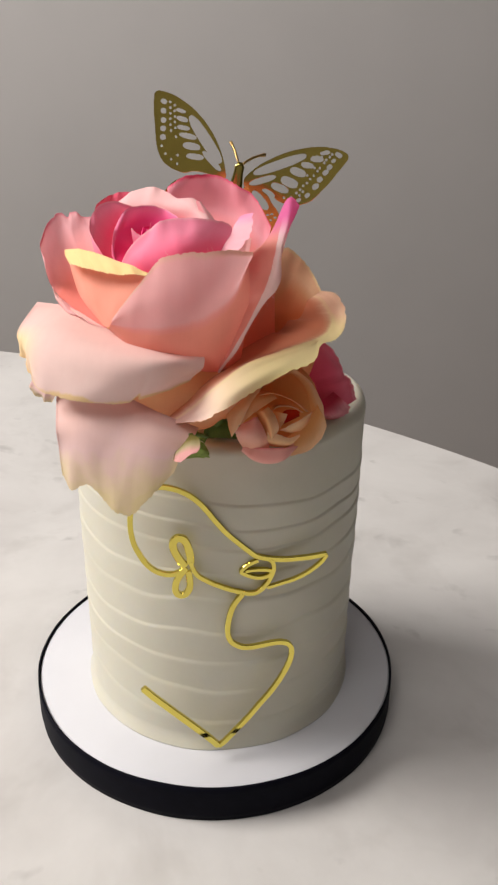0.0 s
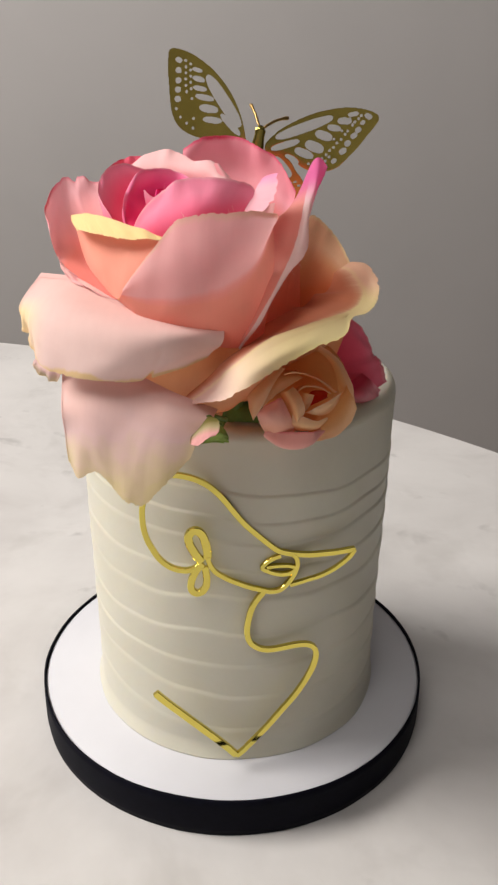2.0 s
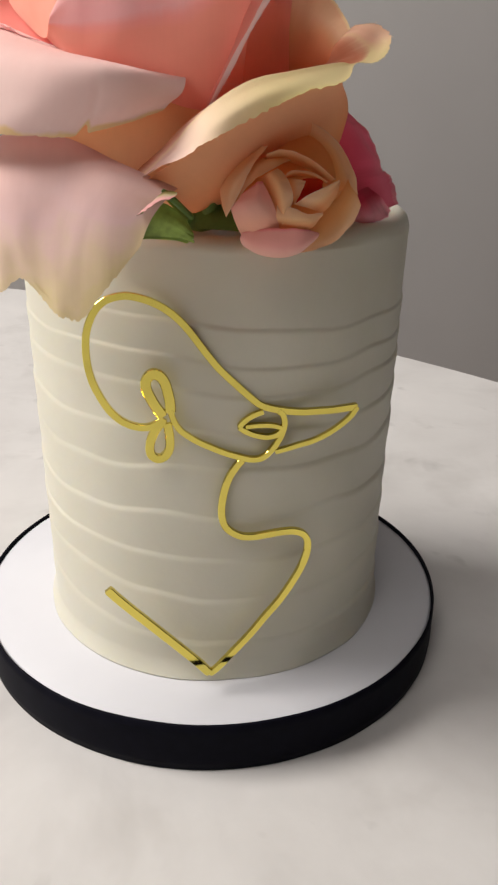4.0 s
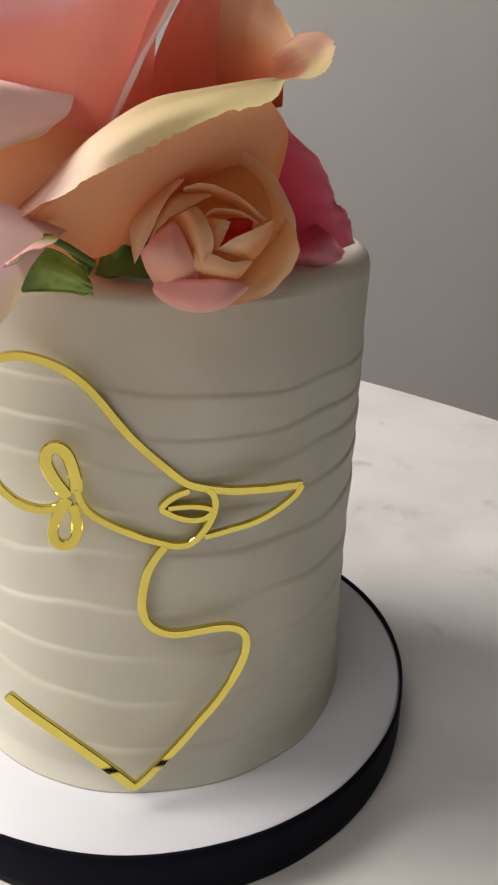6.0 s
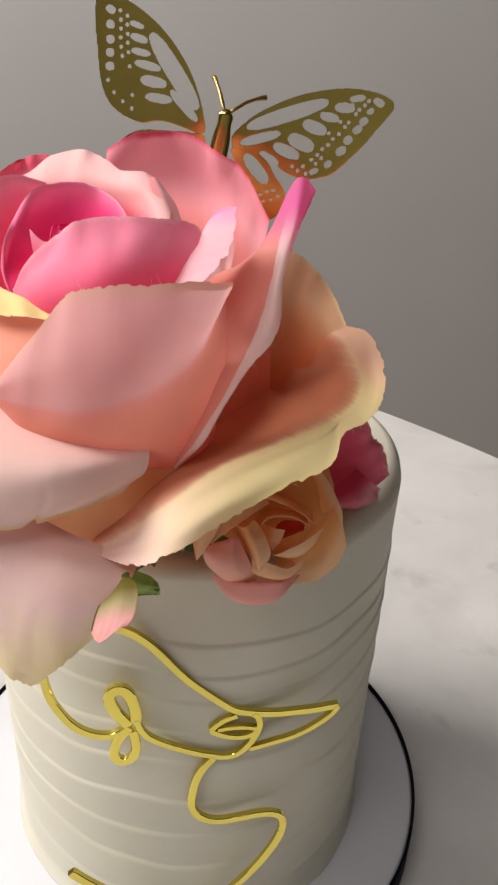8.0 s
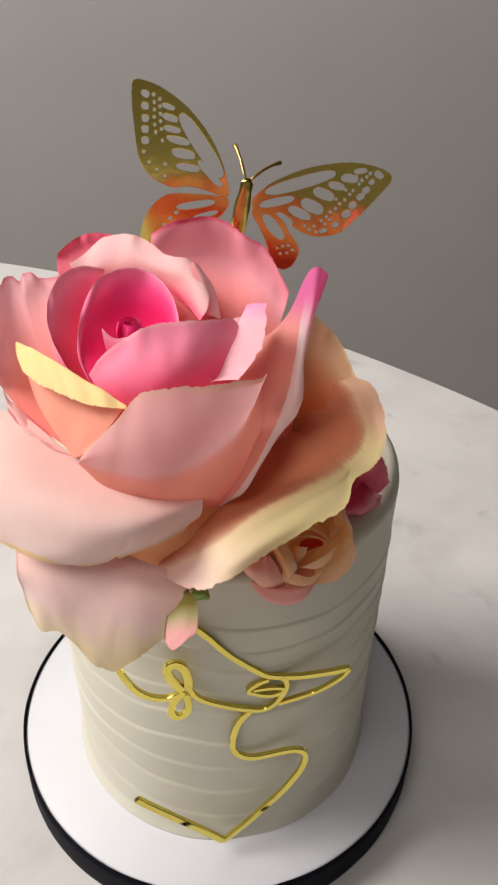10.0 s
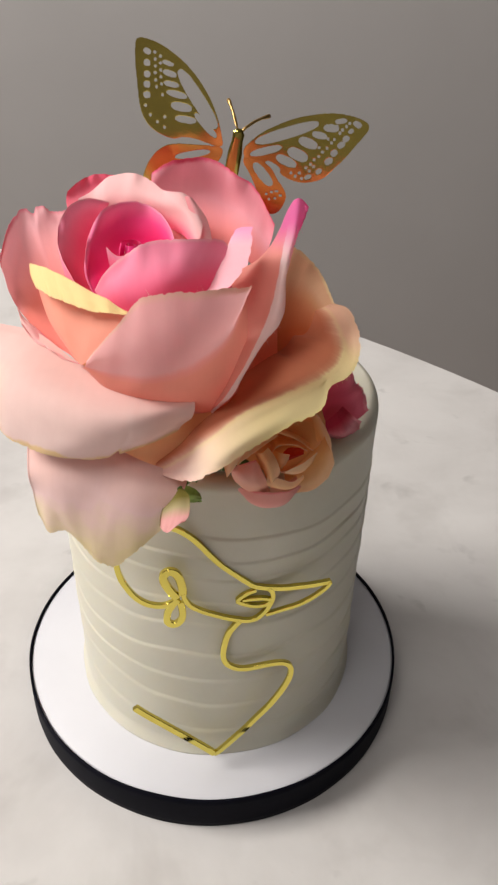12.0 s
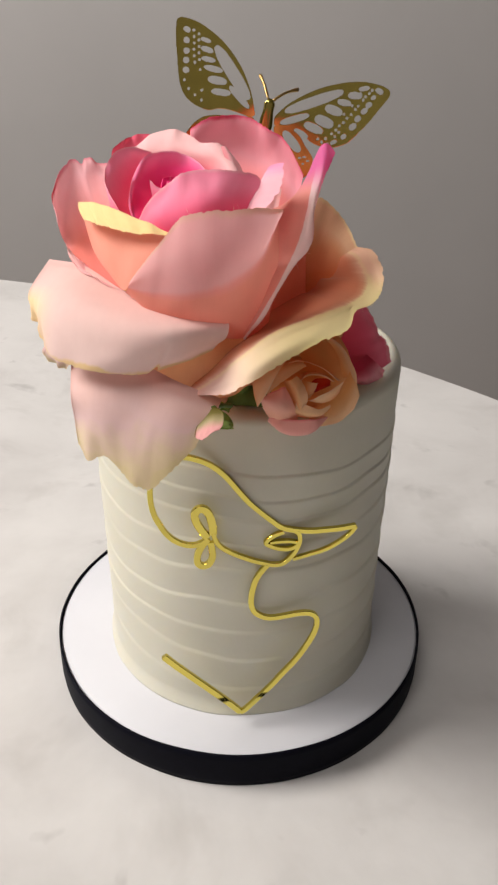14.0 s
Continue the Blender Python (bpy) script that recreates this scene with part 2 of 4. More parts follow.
def sheet(rows, nu=48, nv=20, thick=0.14, ruffle=0.8, fray=0.02, corner=0.10, power=4.0, seed=0.0, notch=None, hairs=0, rag=0.0, crimp=0.0):
    """A thin cloth petal with a doubled hem, through rows of points (millimetres), from its base to its rim."""
    rows = [[Vector(p) * 0.001 for p in r] for r in rows]
    grid, thick = [], thick * 0.001
    for j in range(nv + 1):
        line = []
        for i in range(nu + 1):
            u = i / nu
            top = 1 - corner * abs(2 * u - 1) ** power
            top *= 1 - fray * (noise.noise((u * 7, seed, 3.1)) + 0.5 * noise.noise((u * 23, seed, 7.7)) + 0.5 * noise.noise((u * 70, seed, 1.3)) + 0.5 * noise.noise((u * 151, seed, 4.3)))
            top *= 1 - rag * (abs(noise.noise((u * 43, seed, 2.2))) + 0.6 * abs(noise.noise((u * 117, seed, 8.1))))
            if notch:
                top *= 1 - notch[1] * math.exp(-((u - notch[0]) / notch[2]) ** 2)
            v = j / nv * top
            line.append(spline([spline(r, u) for r in rows], v))
        grid.append(line)
    normals = []
    for j in range(nv + 1):
        line = []
        for i in range(nu + 1):
            du = grid[j][min(i + 1, nu)] - grid[j][max(i - 1, 0)]
            dv = grid[min(j + 1, nv)][i] - grid[max(j - 1, 0)][i]
            line.append(du.cross(dv).normalized())
        normals.append(line)
    bm = bmesh.new()
    uvl = bm.loops.layers.uv.new("UVMap")
    sides, uvs = [], {}
    for off in (0.5, -0.5):
        side = []
        for j in range(nv + 1):
            line = []
            for i in range(nu + 1):
                u, v = i / nu, j / nv
                w = ruffle * 0.001 * v * (0.5 + v) * (noise.noise((u * 3.2, v * 2.0, seed + 11)) * 1.6 + noise.noise((u * 8, v * 3, seed + 5)) * 0.7)
                w += crimp * 0.001 * v * v * math.exp(-(u / 0.13) ** 2) * (math.sin(u * 75 + 3 * v) + 0.5 * math.sin(u * 140))
                edge = 0.35 if i in (0, nu) or j == nv else 1.0
                vert = bm.verts.new(grid[j][i] + normals[j][i] * (w + off * thick * edge))
                uvs[vert] = (u, v)
                line.append(vert)
            side.append(line)
        sides.append(side)
    a, b = sides
    for j in range(nv):
        for i in range(nu):
            bm.faces.new((a[j][i], a[j][i + 1], a[j + 1][i + 1], a[j + 1][i]))
            if i in (0, nu - 1) or j in (0, nv - 1):
                bm.faces.new((b[j][i], b[j + 1][i], b[j + 1][i + 1], b[j][i + 1]))
    loop = [(0, i) for i in range(nu)] + [(j, nu) for j in range(nv)] + [(nv, i) for i in range(nu, 0, -1)] + [(j, 0) for j in range(nv, 0, -1)]
    for k in range(len(loop)):
        (j0, i0), (j1, i1) = loop[k], loop[(k + 1) % len(loop)]
        rim = bm.faces.new((a[j0][i0], b[j0][i0], b[j1][i1], a[j1][i1]))
        for e in rim.edges:
            e.smooth = False
    for vert in [v for v in bm.verts if not v.link_faces]:
        bm.verts.remove(vert)
    rng = random.Random(int(seed * 10))
    for _ in range(hairs):
        i = rng.randrange(2, nu - 2)
        out = (grid[nv][i] - grid[nv - 1][i]).normalized()
        along = (grid[nv][i + 1] - grid[nv][i - 1]).normalized()
        p, step = grid[nv][i], rng.uniform(0.0003, 0.0009)
        d = (out + along * rng.uniform(-0.8, 0.8) + normals[nv][i] * rng.uniform(-0.4, 0.4)).normalized()
        last = None
        for k in range(4):
            w = along * 0.00005 * (1 - k / 4)
            pair = (bm.verts.new(p - w), bm.verts.new(p + w))
            for vert in pair:
                uvs[vert] = (i / nu, 1.0)
            if last:
                bm.faces.new((last[0], last[1], pair[1], pair[0]))
            last = pair
            d = (d + along * rng.uniform(-0.5, 0.5)).normalized()
            p = p + d * step
    for f in bm.faces:
        for l in f.loops:
            l[uvl].uv = uvs[l.vert]
    return bm


def lathe(profile, n=96, wobble=None):
    """A closed body of revolution about z through (radius, height) pairs in metres."""
    bm = bmesh.new()
    rings = []
    for r, z in profile:
        if r < 1e-6:
            rings.append([bm.verts.new((0, 0, z))])
            continue
        ring = []
        for k in range(n):
            a = 2 * math.pi * k / n
            rr, zz = wobble(r, z, a) if wobble else (r, z)
            ring.append(bm.verts.new((rr * math.cos(a), rr * math.sin(a), zz)))
        rings.append(ring)
    for p, q in zip(rings, rings[1:]):
        for k in range(n):
            k2 = (k + 1) % n
            if len(p) == 1:
                bm.faces.new((p[0], q[k2], q[k]))
            elif len(q) == 1:
                bm.faces.new((p[k], p[k2], q[0]))
            else:
                bm.faces.new((p[k], p[k2], q[k2], q[k]))
    bmesh.ops.recalc_face_normals(bm, faces=bm.faces)
    return bm


def box(lo, hi):
    bm = bmesh.new()
    bmesh.ops.create_cube(bm, size=1)
    c, s = (Vector(lo) + Vector(hi)) / 2, Vector(hi) - Vector(lo)
    for v in bm.verts:
        v.co = Vector((v.co.x * s.x, v.co.y * s.y, v.co.z * s.z)) + c
    return bm


def tube(pts, radii, n=10):
    """A round tapered tube through points in metres."""
    bm = bmesh.new()
    rings = []
    for i, p in enumerate(pts):
        d = (pts[min(i + 1, len(pts) - 1)] - pts[max(i - 1, 0)]).normalized()
        x = d.orthogonal().normalized()
        y = d.cross(x)
        rings.append([bm.verts.new(p + radii[i] * (math.cos(2 * math.pi * k / n) * x + math.sin(2 * math.pi * k / n) * y)) for k in range(n)])
    for p, q in zip(rings, rings[1:]):
        for k in range(n):
            bm.faces.new((p[k], p[(k + 1) % n], q[(k + 1) % n], q[k]))
    bm.faces.new(rings[0][::-1])
    bm.faces.new(rings[-1])
    bmesh.ops.recalc_face_normals(bm, faces=bm.faces)
    uvl = bm.loops.layers.uv.new("UVMap")
    where = {v: (k / n, i / (len(rings) - 1)) for i, ring in enumerate(rings) for k, v in enumerate(ring)}
    for f in bm.faces:
        for l in f.loops:
            l[uvl].uv = where[l.vert]
    return bm


# ---- the room ----
FLOOR, TOP = -0.75, 2.45
tagged(finish("floor", box((-4.0, -3.2, FLOOR - 0.1), (2.6, 1.6, FLOOR)), M_FLOOR, smooth=False), "plain dark wooden floor of the room", "floor", kind="structure")
# Ceiling and every wall but north are unseen; their tones shape the light.
tagged(finish("ceiling", box((-4.0, -3.2, TOP), (2.6, 1.6, TOP + 0.1)), M_ROOM, smooth=False), "unseen ceiling, dark grey to cut bounced light", "ceiling", kind="structure")
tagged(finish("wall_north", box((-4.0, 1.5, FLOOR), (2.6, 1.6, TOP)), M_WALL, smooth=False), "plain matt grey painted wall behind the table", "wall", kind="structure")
tagged(finish("wall_south", box((-4.0, -3.2, FLOOR), (2.6, -3.1, TOP)), M_SOUTH, smooth=False), "unseen wall, grey tone set for what the foil reflects", "wall", kind="structure")
tagged(finish("wall_east", box((2.5, -3.1, FLOOR), (2.6, 1.5, TOP)), M_EAST, smooth=False), "unseen side wall, dark to cut bounce and darken foil reflections", "wall", kind="structure")
tagged(finish("wall_west", box((-4.0, -3.1, FLOOR), (-3.9, 1.5, TOP)), M_WEST, smooth=False), "unseen side wall, white to brighten foil reflections", "wall", kind="structure")

# ---- the table ----
TABLE_R = 1.199
table = tagged(new("marble_table"), "round white marble table with grey veins and spots", "table")
table.location = (-0.6195, -0.5088, 0)
prof = [(0, -0.03), (TABLE_R - 0.012, -0.03), (TABLE_R - 0.003, -0.027), (TABLE_R, -0.019), (TABLE_R, -0.009), (TABLE_R - 0.002, -0.003), (TABLE_R - 0.007, 0), (0.6, 0), (0, 0)]
part("tabletop", lathe(prof, 256), M_MARBLE, table, smooth=False)
part("pedestal", lathe([(0, FLOOR), (0.4, FLOOR), (0.4, FLOOR + 0.02), (0.08, FLOOR + 0.06), (0.06, -0.3), (0.14, -0.03), (0, -0.03)], 48), M_BLACK, table, "black metal pedestal")

# ---- the cake board ----
BOARD_R, BOARD_Z = 0.1016, 0.0203
board = tagged(new("cake_board"), "round white cake board with a black ribbon round its edge", "cake board")
part("board_disc", lathe([(0, 0.0005), (BOARD_R - 0.002, 0.0005), (BOARD_R - 0.001, 0.0015), (BOARD_R - 0.001, BOARD_Z - 0.0012), (BOARD_R - 0.0022, BOARD_Z - 0.0002), (0.05, BOARD_Z - 0.0002), (0, BOARD_Z - 0.0002)], 160), M_WHITE, board, "white paper covered disc")
R1 = BOARD_R


def rib(r, z, a):
    return r + 0.0004 * noise.noise((math.cos(a) * 4, math.sin(a) * 4, z * 30)), z + 0.0003 * noise.noise((math.cos(a) * 3, math.sin(a) * 3, 5))


part("ribbon", lathe([(R1 - 0.0008, 0.0008), (R1, 0.0004), (R1 + 0.0004, 0.004), (R1 + 0.0004, BOARD_Z - 0.003), (R1 + 0.0002, BOARD_Z + 0.0006), (R1 - 0.0006, BOARD_Z + 0.0009), (R1 - 0.0008, BOARD_Z - 0.001), (R1 - 0.0008, 0.0008)], 200, rib), M_BLACK, board, "black satin ribbon")

# ---- the cake ----
CAKE = Vector((0.0016, -0.0030, 0))
CAKE_TOP = 0.187
EDGES = [0.0415, 0.0605, 0.0755, 0.0920, 0.1105, 0.1255, 0.1400, 0.1500, 0.1615]


def cream_offset(z, a):
    """Combed bands: each swells out just under its upper edge and draws in downwards."""
    k, out = 0, 0.0
    zz = z - 0.0045 * noise.noise((math.cos(a) * 1.1, math.sin(a) * 1.1, z * 14)) - 0.0022 * noise.noise((math.cos(a) * 3, math.sin(a) * 3, z * 40)) + 0.003 * math.sin(a + 2.2)
    low = 0.0205
    for e in EDGES + [CAKE_TOP + 0.02]:
        if zz < e:
            s = min(1.0, (e - zz) / max(e - low, 1e-4))
            amp = 0.00055 * (0.9 + 0.40 * max(0.0, math.cos(a)) - 0.25 * max(0.0, -math.cos(a)) + 0.6 * noise.noise((math.cos(a) * 1.5 + e * 90, math.sin(a) * 1.5, 2)))
            if e > 0.17:
                amp *= 0.0
                out = -0.0003 + 0.0006 * (1 - s)
            else:
                out = amp * (math.sin(math.pi / 2 * s / 0.13) if s < 0.13 else 1 - ((s - 0.13) / 0.87) ** 1.2) - 0.0004
            break
        low = e
    return out + 0.0004 * noise.noise((math.cos(a) * 2, math.sin(a) * 2, z * 20))


def cake_body():
    bm = bmesh.new()
    n, rings = 240, []
    heights = [0.0203 + (CAKE_TOP - 0.005 - 0.0203) * j / 400 for j in range(401)]
    for z in heights:
        ring = []
        for k in range(n):
            a = 2 * math.pi * k / n
            r = 0.0718 + 0.0016 * (z / 0.18) + cream_offset(z, a)
            if z < 0.0285:
                r += 0.0021 * (1 - (z - 0.0203) / 0.0082) ** 1.6 * (1 + 0.4 * noise.noise((math.cos(a) * 3, math.sin(a) * 3, 6)))
            ring.append(bm.verts.new((r * math.cos(a), r * math.sin(a), z)))
        rings.append(ring)
    for j in range(1, 9):
        q = j / 8 * math.pi / 2
        ring = []
        for k in range(n):
            a = 2 * math.pi * k / n
            r = 0.0733 - 0.005 + 0.005 * math.cos(q) + 0.0005 * noise.noise((math.cos(a) * 2, math.sin(a) * 2, 9))
            ring.append(bm.verts.new((r * math.cos(a), r * math.sin(a), CAKE_TOP - 0.005 + 0.005 * math.sin(q) + 0.0012 * noise.noise((math.cos(a) * 1.6, math.sin(a) * 1.6, 4)) * j / 8)))
        rings.append(ring)
    for rr in (0.05, 0.03, 0.012):
        rings.append([bm.verts.new((rr * math.cos(2 * math.pi * k / n), rr * math.sin(2 * math.pi * k / n), CAKE_TOP)) for k in range(n)])
    top = bmesh.new()
    for p, q in zip(rings[:-3], rings[1:-2]):
        for k in range(n):
            bm.faces.new((p[k], p[(k + 1) % n], q[(k + 1) % n], q[k]))
    bm.faces.new(rings[0][::-1])
    inner = [[top.verts.new(v.co) for v in ring] for ring in rings[-3:]]
    for p, q in zip(inner, inner[1:]):
        for k in range(n):
            top.faces.new((p[k], p[(k + 1) % n], q[(k + 1) % n], q[k]))
    top.faces.new(inner[-1])
    for ring in rings[-2:]:
        for v in ring:
            bm.verts.remove(v)
    return bm, top


cake = tagged(new("cake"), "tall round ivory buttercream cake with combed wavy bands", "cake")
cake.location = CAKE
side, top = cake_body()
part("side_coat", side, M_CREAM, cake, "combed ivory buttercream")
part("top_coat", top, M_CREAM, cake)

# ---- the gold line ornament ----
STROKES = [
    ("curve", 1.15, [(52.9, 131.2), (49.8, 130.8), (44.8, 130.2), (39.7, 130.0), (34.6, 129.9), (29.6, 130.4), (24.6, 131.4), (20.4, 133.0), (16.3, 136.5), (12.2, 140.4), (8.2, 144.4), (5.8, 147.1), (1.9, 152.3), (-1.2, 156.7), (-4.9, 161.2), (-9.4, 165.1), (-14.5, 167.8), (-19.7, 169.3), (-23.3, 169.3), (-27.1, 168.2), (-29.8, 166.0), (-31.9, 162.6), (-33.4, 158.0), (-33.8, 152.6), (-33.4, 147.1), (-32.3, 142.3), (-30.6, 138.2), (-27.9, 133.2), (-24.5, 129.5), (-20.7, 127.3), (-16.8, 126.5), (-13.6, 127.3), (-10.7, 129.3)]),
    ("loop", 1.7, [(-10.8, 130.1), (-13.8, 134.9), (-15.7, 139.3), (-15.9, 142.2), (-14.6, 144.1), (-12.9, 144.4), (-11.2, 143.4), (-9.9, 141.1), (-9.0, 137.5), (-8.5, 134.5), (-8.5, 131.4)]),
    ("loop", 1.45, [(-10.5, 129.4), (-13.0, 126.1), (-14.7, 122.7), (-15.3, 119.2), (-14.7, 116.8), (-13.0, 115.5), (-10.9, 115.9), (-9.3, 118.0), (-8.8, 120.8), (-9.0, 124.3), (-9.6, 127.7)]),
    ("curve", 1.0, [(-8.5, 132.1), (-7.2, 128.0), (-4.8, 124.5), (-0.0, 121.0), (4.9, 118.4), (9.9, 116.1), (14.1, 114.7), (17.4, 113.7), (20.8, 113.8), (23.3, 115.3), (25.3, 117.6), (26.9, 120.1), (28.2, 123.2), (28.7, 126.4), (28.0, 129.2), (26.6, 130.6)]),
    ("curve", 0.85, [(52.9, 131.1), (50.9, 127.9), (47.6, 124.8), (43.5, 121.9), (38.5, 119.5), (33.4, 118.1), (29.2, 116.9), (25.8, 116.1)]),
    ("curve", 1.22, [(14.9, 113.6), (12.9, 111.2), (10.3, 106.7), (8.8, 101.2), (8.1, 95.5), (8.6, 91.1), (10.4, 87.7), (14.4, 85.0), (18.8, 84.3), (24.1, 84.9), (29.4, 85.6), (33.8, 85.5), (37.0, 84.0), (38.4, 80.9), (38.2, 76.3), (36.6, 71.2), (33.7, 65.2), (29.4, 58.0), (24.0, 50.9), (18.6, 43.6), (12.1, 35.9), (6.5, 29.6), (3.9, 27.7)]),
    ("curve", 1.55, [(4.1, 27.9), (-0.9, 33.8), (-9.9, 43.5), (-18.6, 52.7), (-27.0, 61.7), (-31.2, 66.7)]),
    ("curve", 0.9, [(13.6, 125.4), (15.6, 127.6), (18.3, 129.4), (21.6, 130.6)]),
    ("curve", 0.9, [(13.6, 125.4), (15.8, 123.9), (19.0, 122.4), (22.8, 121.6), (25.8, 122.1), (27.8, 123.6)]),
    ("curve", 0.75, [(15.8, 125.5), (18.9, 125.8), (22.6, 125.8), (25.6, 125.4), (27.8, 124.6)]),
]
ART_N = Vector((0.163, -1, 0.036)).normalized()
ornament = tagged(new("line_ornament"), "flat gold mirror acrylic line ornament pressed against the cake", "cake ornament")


def on_art(x, z):
    """The place on the ornament's front plane, which leans back a little with the cake."""
    return Vector((x, -0.0835 + 0.163 * x + 0.036 * z, z))


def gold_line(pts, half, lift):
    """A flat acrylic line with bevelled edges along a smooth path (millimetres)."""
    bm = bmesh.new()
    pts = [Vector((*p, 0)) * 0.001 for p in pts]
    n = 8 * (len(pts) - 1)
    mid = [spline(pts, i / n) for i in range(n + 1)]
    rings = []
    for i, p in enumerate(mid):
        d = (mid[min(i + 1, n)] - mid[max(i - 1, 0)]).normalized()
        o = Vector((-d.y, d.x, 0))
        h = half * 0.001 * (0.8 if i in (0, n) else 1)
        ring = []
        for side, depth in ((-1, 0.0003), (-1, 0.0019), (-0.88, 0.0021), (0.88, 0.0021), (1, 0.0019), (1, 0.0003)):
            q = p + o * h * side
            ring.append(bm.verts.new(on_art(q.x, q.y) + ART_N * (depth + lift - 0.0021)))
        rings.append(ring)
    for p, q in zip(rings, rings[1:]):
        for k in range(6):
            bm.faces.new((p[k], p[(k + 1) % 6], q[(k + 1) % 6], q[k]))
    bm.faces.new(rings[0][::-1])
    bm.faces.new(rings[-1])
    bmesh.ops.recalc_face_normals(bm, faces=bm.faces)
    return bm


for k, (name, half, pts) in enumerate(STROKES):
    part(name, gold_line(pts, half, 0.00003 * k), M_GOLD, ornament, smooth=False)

# ---- the large rose ----
rose = tagged(new("artificial_rose"), "large open pink and peach cloth rose on top of the cake", "artificial flower")
ROSE_BASE, ROSE_TOP = Vector((-0.010, -0.045, 0.186)), Vector((-0.0233, -0.060, 0.2766))
AXIS = (ROSE_TOP - ROSE_BASE).normalized()


def petal(mat, rows, label="", seed=0.0, **kw):
    return part("petal", sheet(rows, seed=seed, **kw), mat, rose, label)


petal(M_FRONT, [[(-38.4, -84.0, 239.0), (-28.9, -82.0, 230.0), (-14.7, -82.0, 221.6), (-1.9, -80.0, 216.5), (7.5, -75.0, 214.0), (12.0, -72.0, 220.0)],
     [(-37.2, -87.0, 240.8), (-28.1, -90.0, 233.3), (-14.9, -92.5, 232.5), (-1.7, -89.0, 229.5), (8.6, -84.5, 234.4), (15.4, -80.5, 249.2)],
     [(-36.6, -88.5, 242.0), (-27.1, -92.5, 241.2), (-13.1, -96.5, 242.7), (-1.4, -93.0, 245.5), (9.5, -87.5, 252.7), (15.1, -81.0, 264.9)],
     [(-36.0, -89.5, 243.2), (-25.6, -94.0, 250.2), (-14.3, -96.4, 255.6), (-0.9, -94.7, 258.1), (12.3, -88.3, 261.2), (15.8, -81.3, 265.4)],
     [(-35.5, -89.0, 244.4), (-31.3, -90.5, 250.2), (-24.0, -92.0, 259.3), (-18.9, -91.0, 265.6), (-15.5, -92.0, 268.5), (-7.4, -92.5, 270.1), (-0.5, -92.0, 270.7), (7.6, -90.5, 271.1), (15.2, -85.5, 269.7), (16.2, -81.5, 268.3), (16.4, -80.0, 266.0)]], "blush pink cupped petal", 1.0, nu=150, nv=28, corner=0.0, fray=0.015, rag=0.013, ruffle=0.5, hairs=6)
petal(M_YELLOW, [[(-43.0, -78.0, 240.6), (-41.0, -80.0, 239.4), (-39.1, -82.0, 239.1), (-37.4, -83.0, 240.5), (-35.0, -85.0, 243.3)],
     [(-52.2, -67.0, 248.5), (-46.5, -74.0, 247.6), (-41.0, -78.0, 247.5), (-34.5, -83.0, 250.4), (-27.0, -87.0, 253.6)],
     [(-58.2, -57.0, 262.8), (-51.7, -64.0, 264.6), (-42.6, -72.0, 264.5), (-31.2, -81.0, 262.6), (-22.0, -88.0, 261.1)],
     [(-57.8, -61.0, 262.4), (-51.2, -69.0, 264.1), (-41.6, -77.0, 263.8), (-30.5, -85.0, 262.6), (-21.8, -88.5, 261.0)],
     [(-54.4, -69.0, 260.1), (-47.4, -77.0, 260.5), (-38.3, -83.0, 260.0), (-29.1, -88.0, 260.6), (-21.3, -89.0, 260.9)]], "salmon petal with a cream folded lip", 2.0, corner=0.0, nu=80, nv=28, ruffle=0.8, rag=0.05, fray=0.03)
petal(M_LEFT, [[(-56.3, -66.0, 241.8), (-50.0, -70.0, 239.7), (-44.9, -74.0, 238.6), (-40.0, -77.0, 237.6), (-35.1, -70.0, 245.0), (-33.9, -62.0, 247.6)],
     [(-64.9, -60.0, 250.1), (-64.4, -53.0, 257.9), (-61.9, -46.0, 261.2), (-56.0, -42.0, 264.1), (-48.9, -42.0, 264.2), (-40.6, -42.0, 264.3)],
     [(-65.2, -66.0, 262.6), (-67.3, -52.0, 269.6), (-67.9, -36.0, 273.1), (-60.9, -31.0, 275.1), (-55.2, -30.0, 273.4), (-43.4, -28.0, 274.7)]], "", 3.0, notch=(0.55, 0.10, 0.025), ruffle=1.1, corner=0.04, nu=80, rag=0.02)
petal(M_LIGHT, [[(-50.2, -69.0, 239.4), (-46.0, -74.0, 238.5), (-39.9, -80.0, 238.0)],
     [(-59.8, -64.0, 245.4), (-55.0, -72.0, 242.4), (-46.1, -79.0, 239.9)],
     [(-64.0, -61.0, 250.1), (-60.2, -69.0, 244.3), (-50.8, -77.0, 242.0)]], "", 4.0, corner=0.0)
petal(M_FAR, [[(-48.5, -30.0, 264.5), (-39.9, -30.0, 264.6), (-29.0, -30.0, 264.8)],
     [(-52.6, -20.0, 272.5), (-44.0, -16.0, 274.5), (-31.5, -16.0, 274.7)],
     [(-51.9, -17.0, 277.4), (-44.3, -12.0, 280.8), (-33.4, -12.0, 281.9)]], "", 5.0)
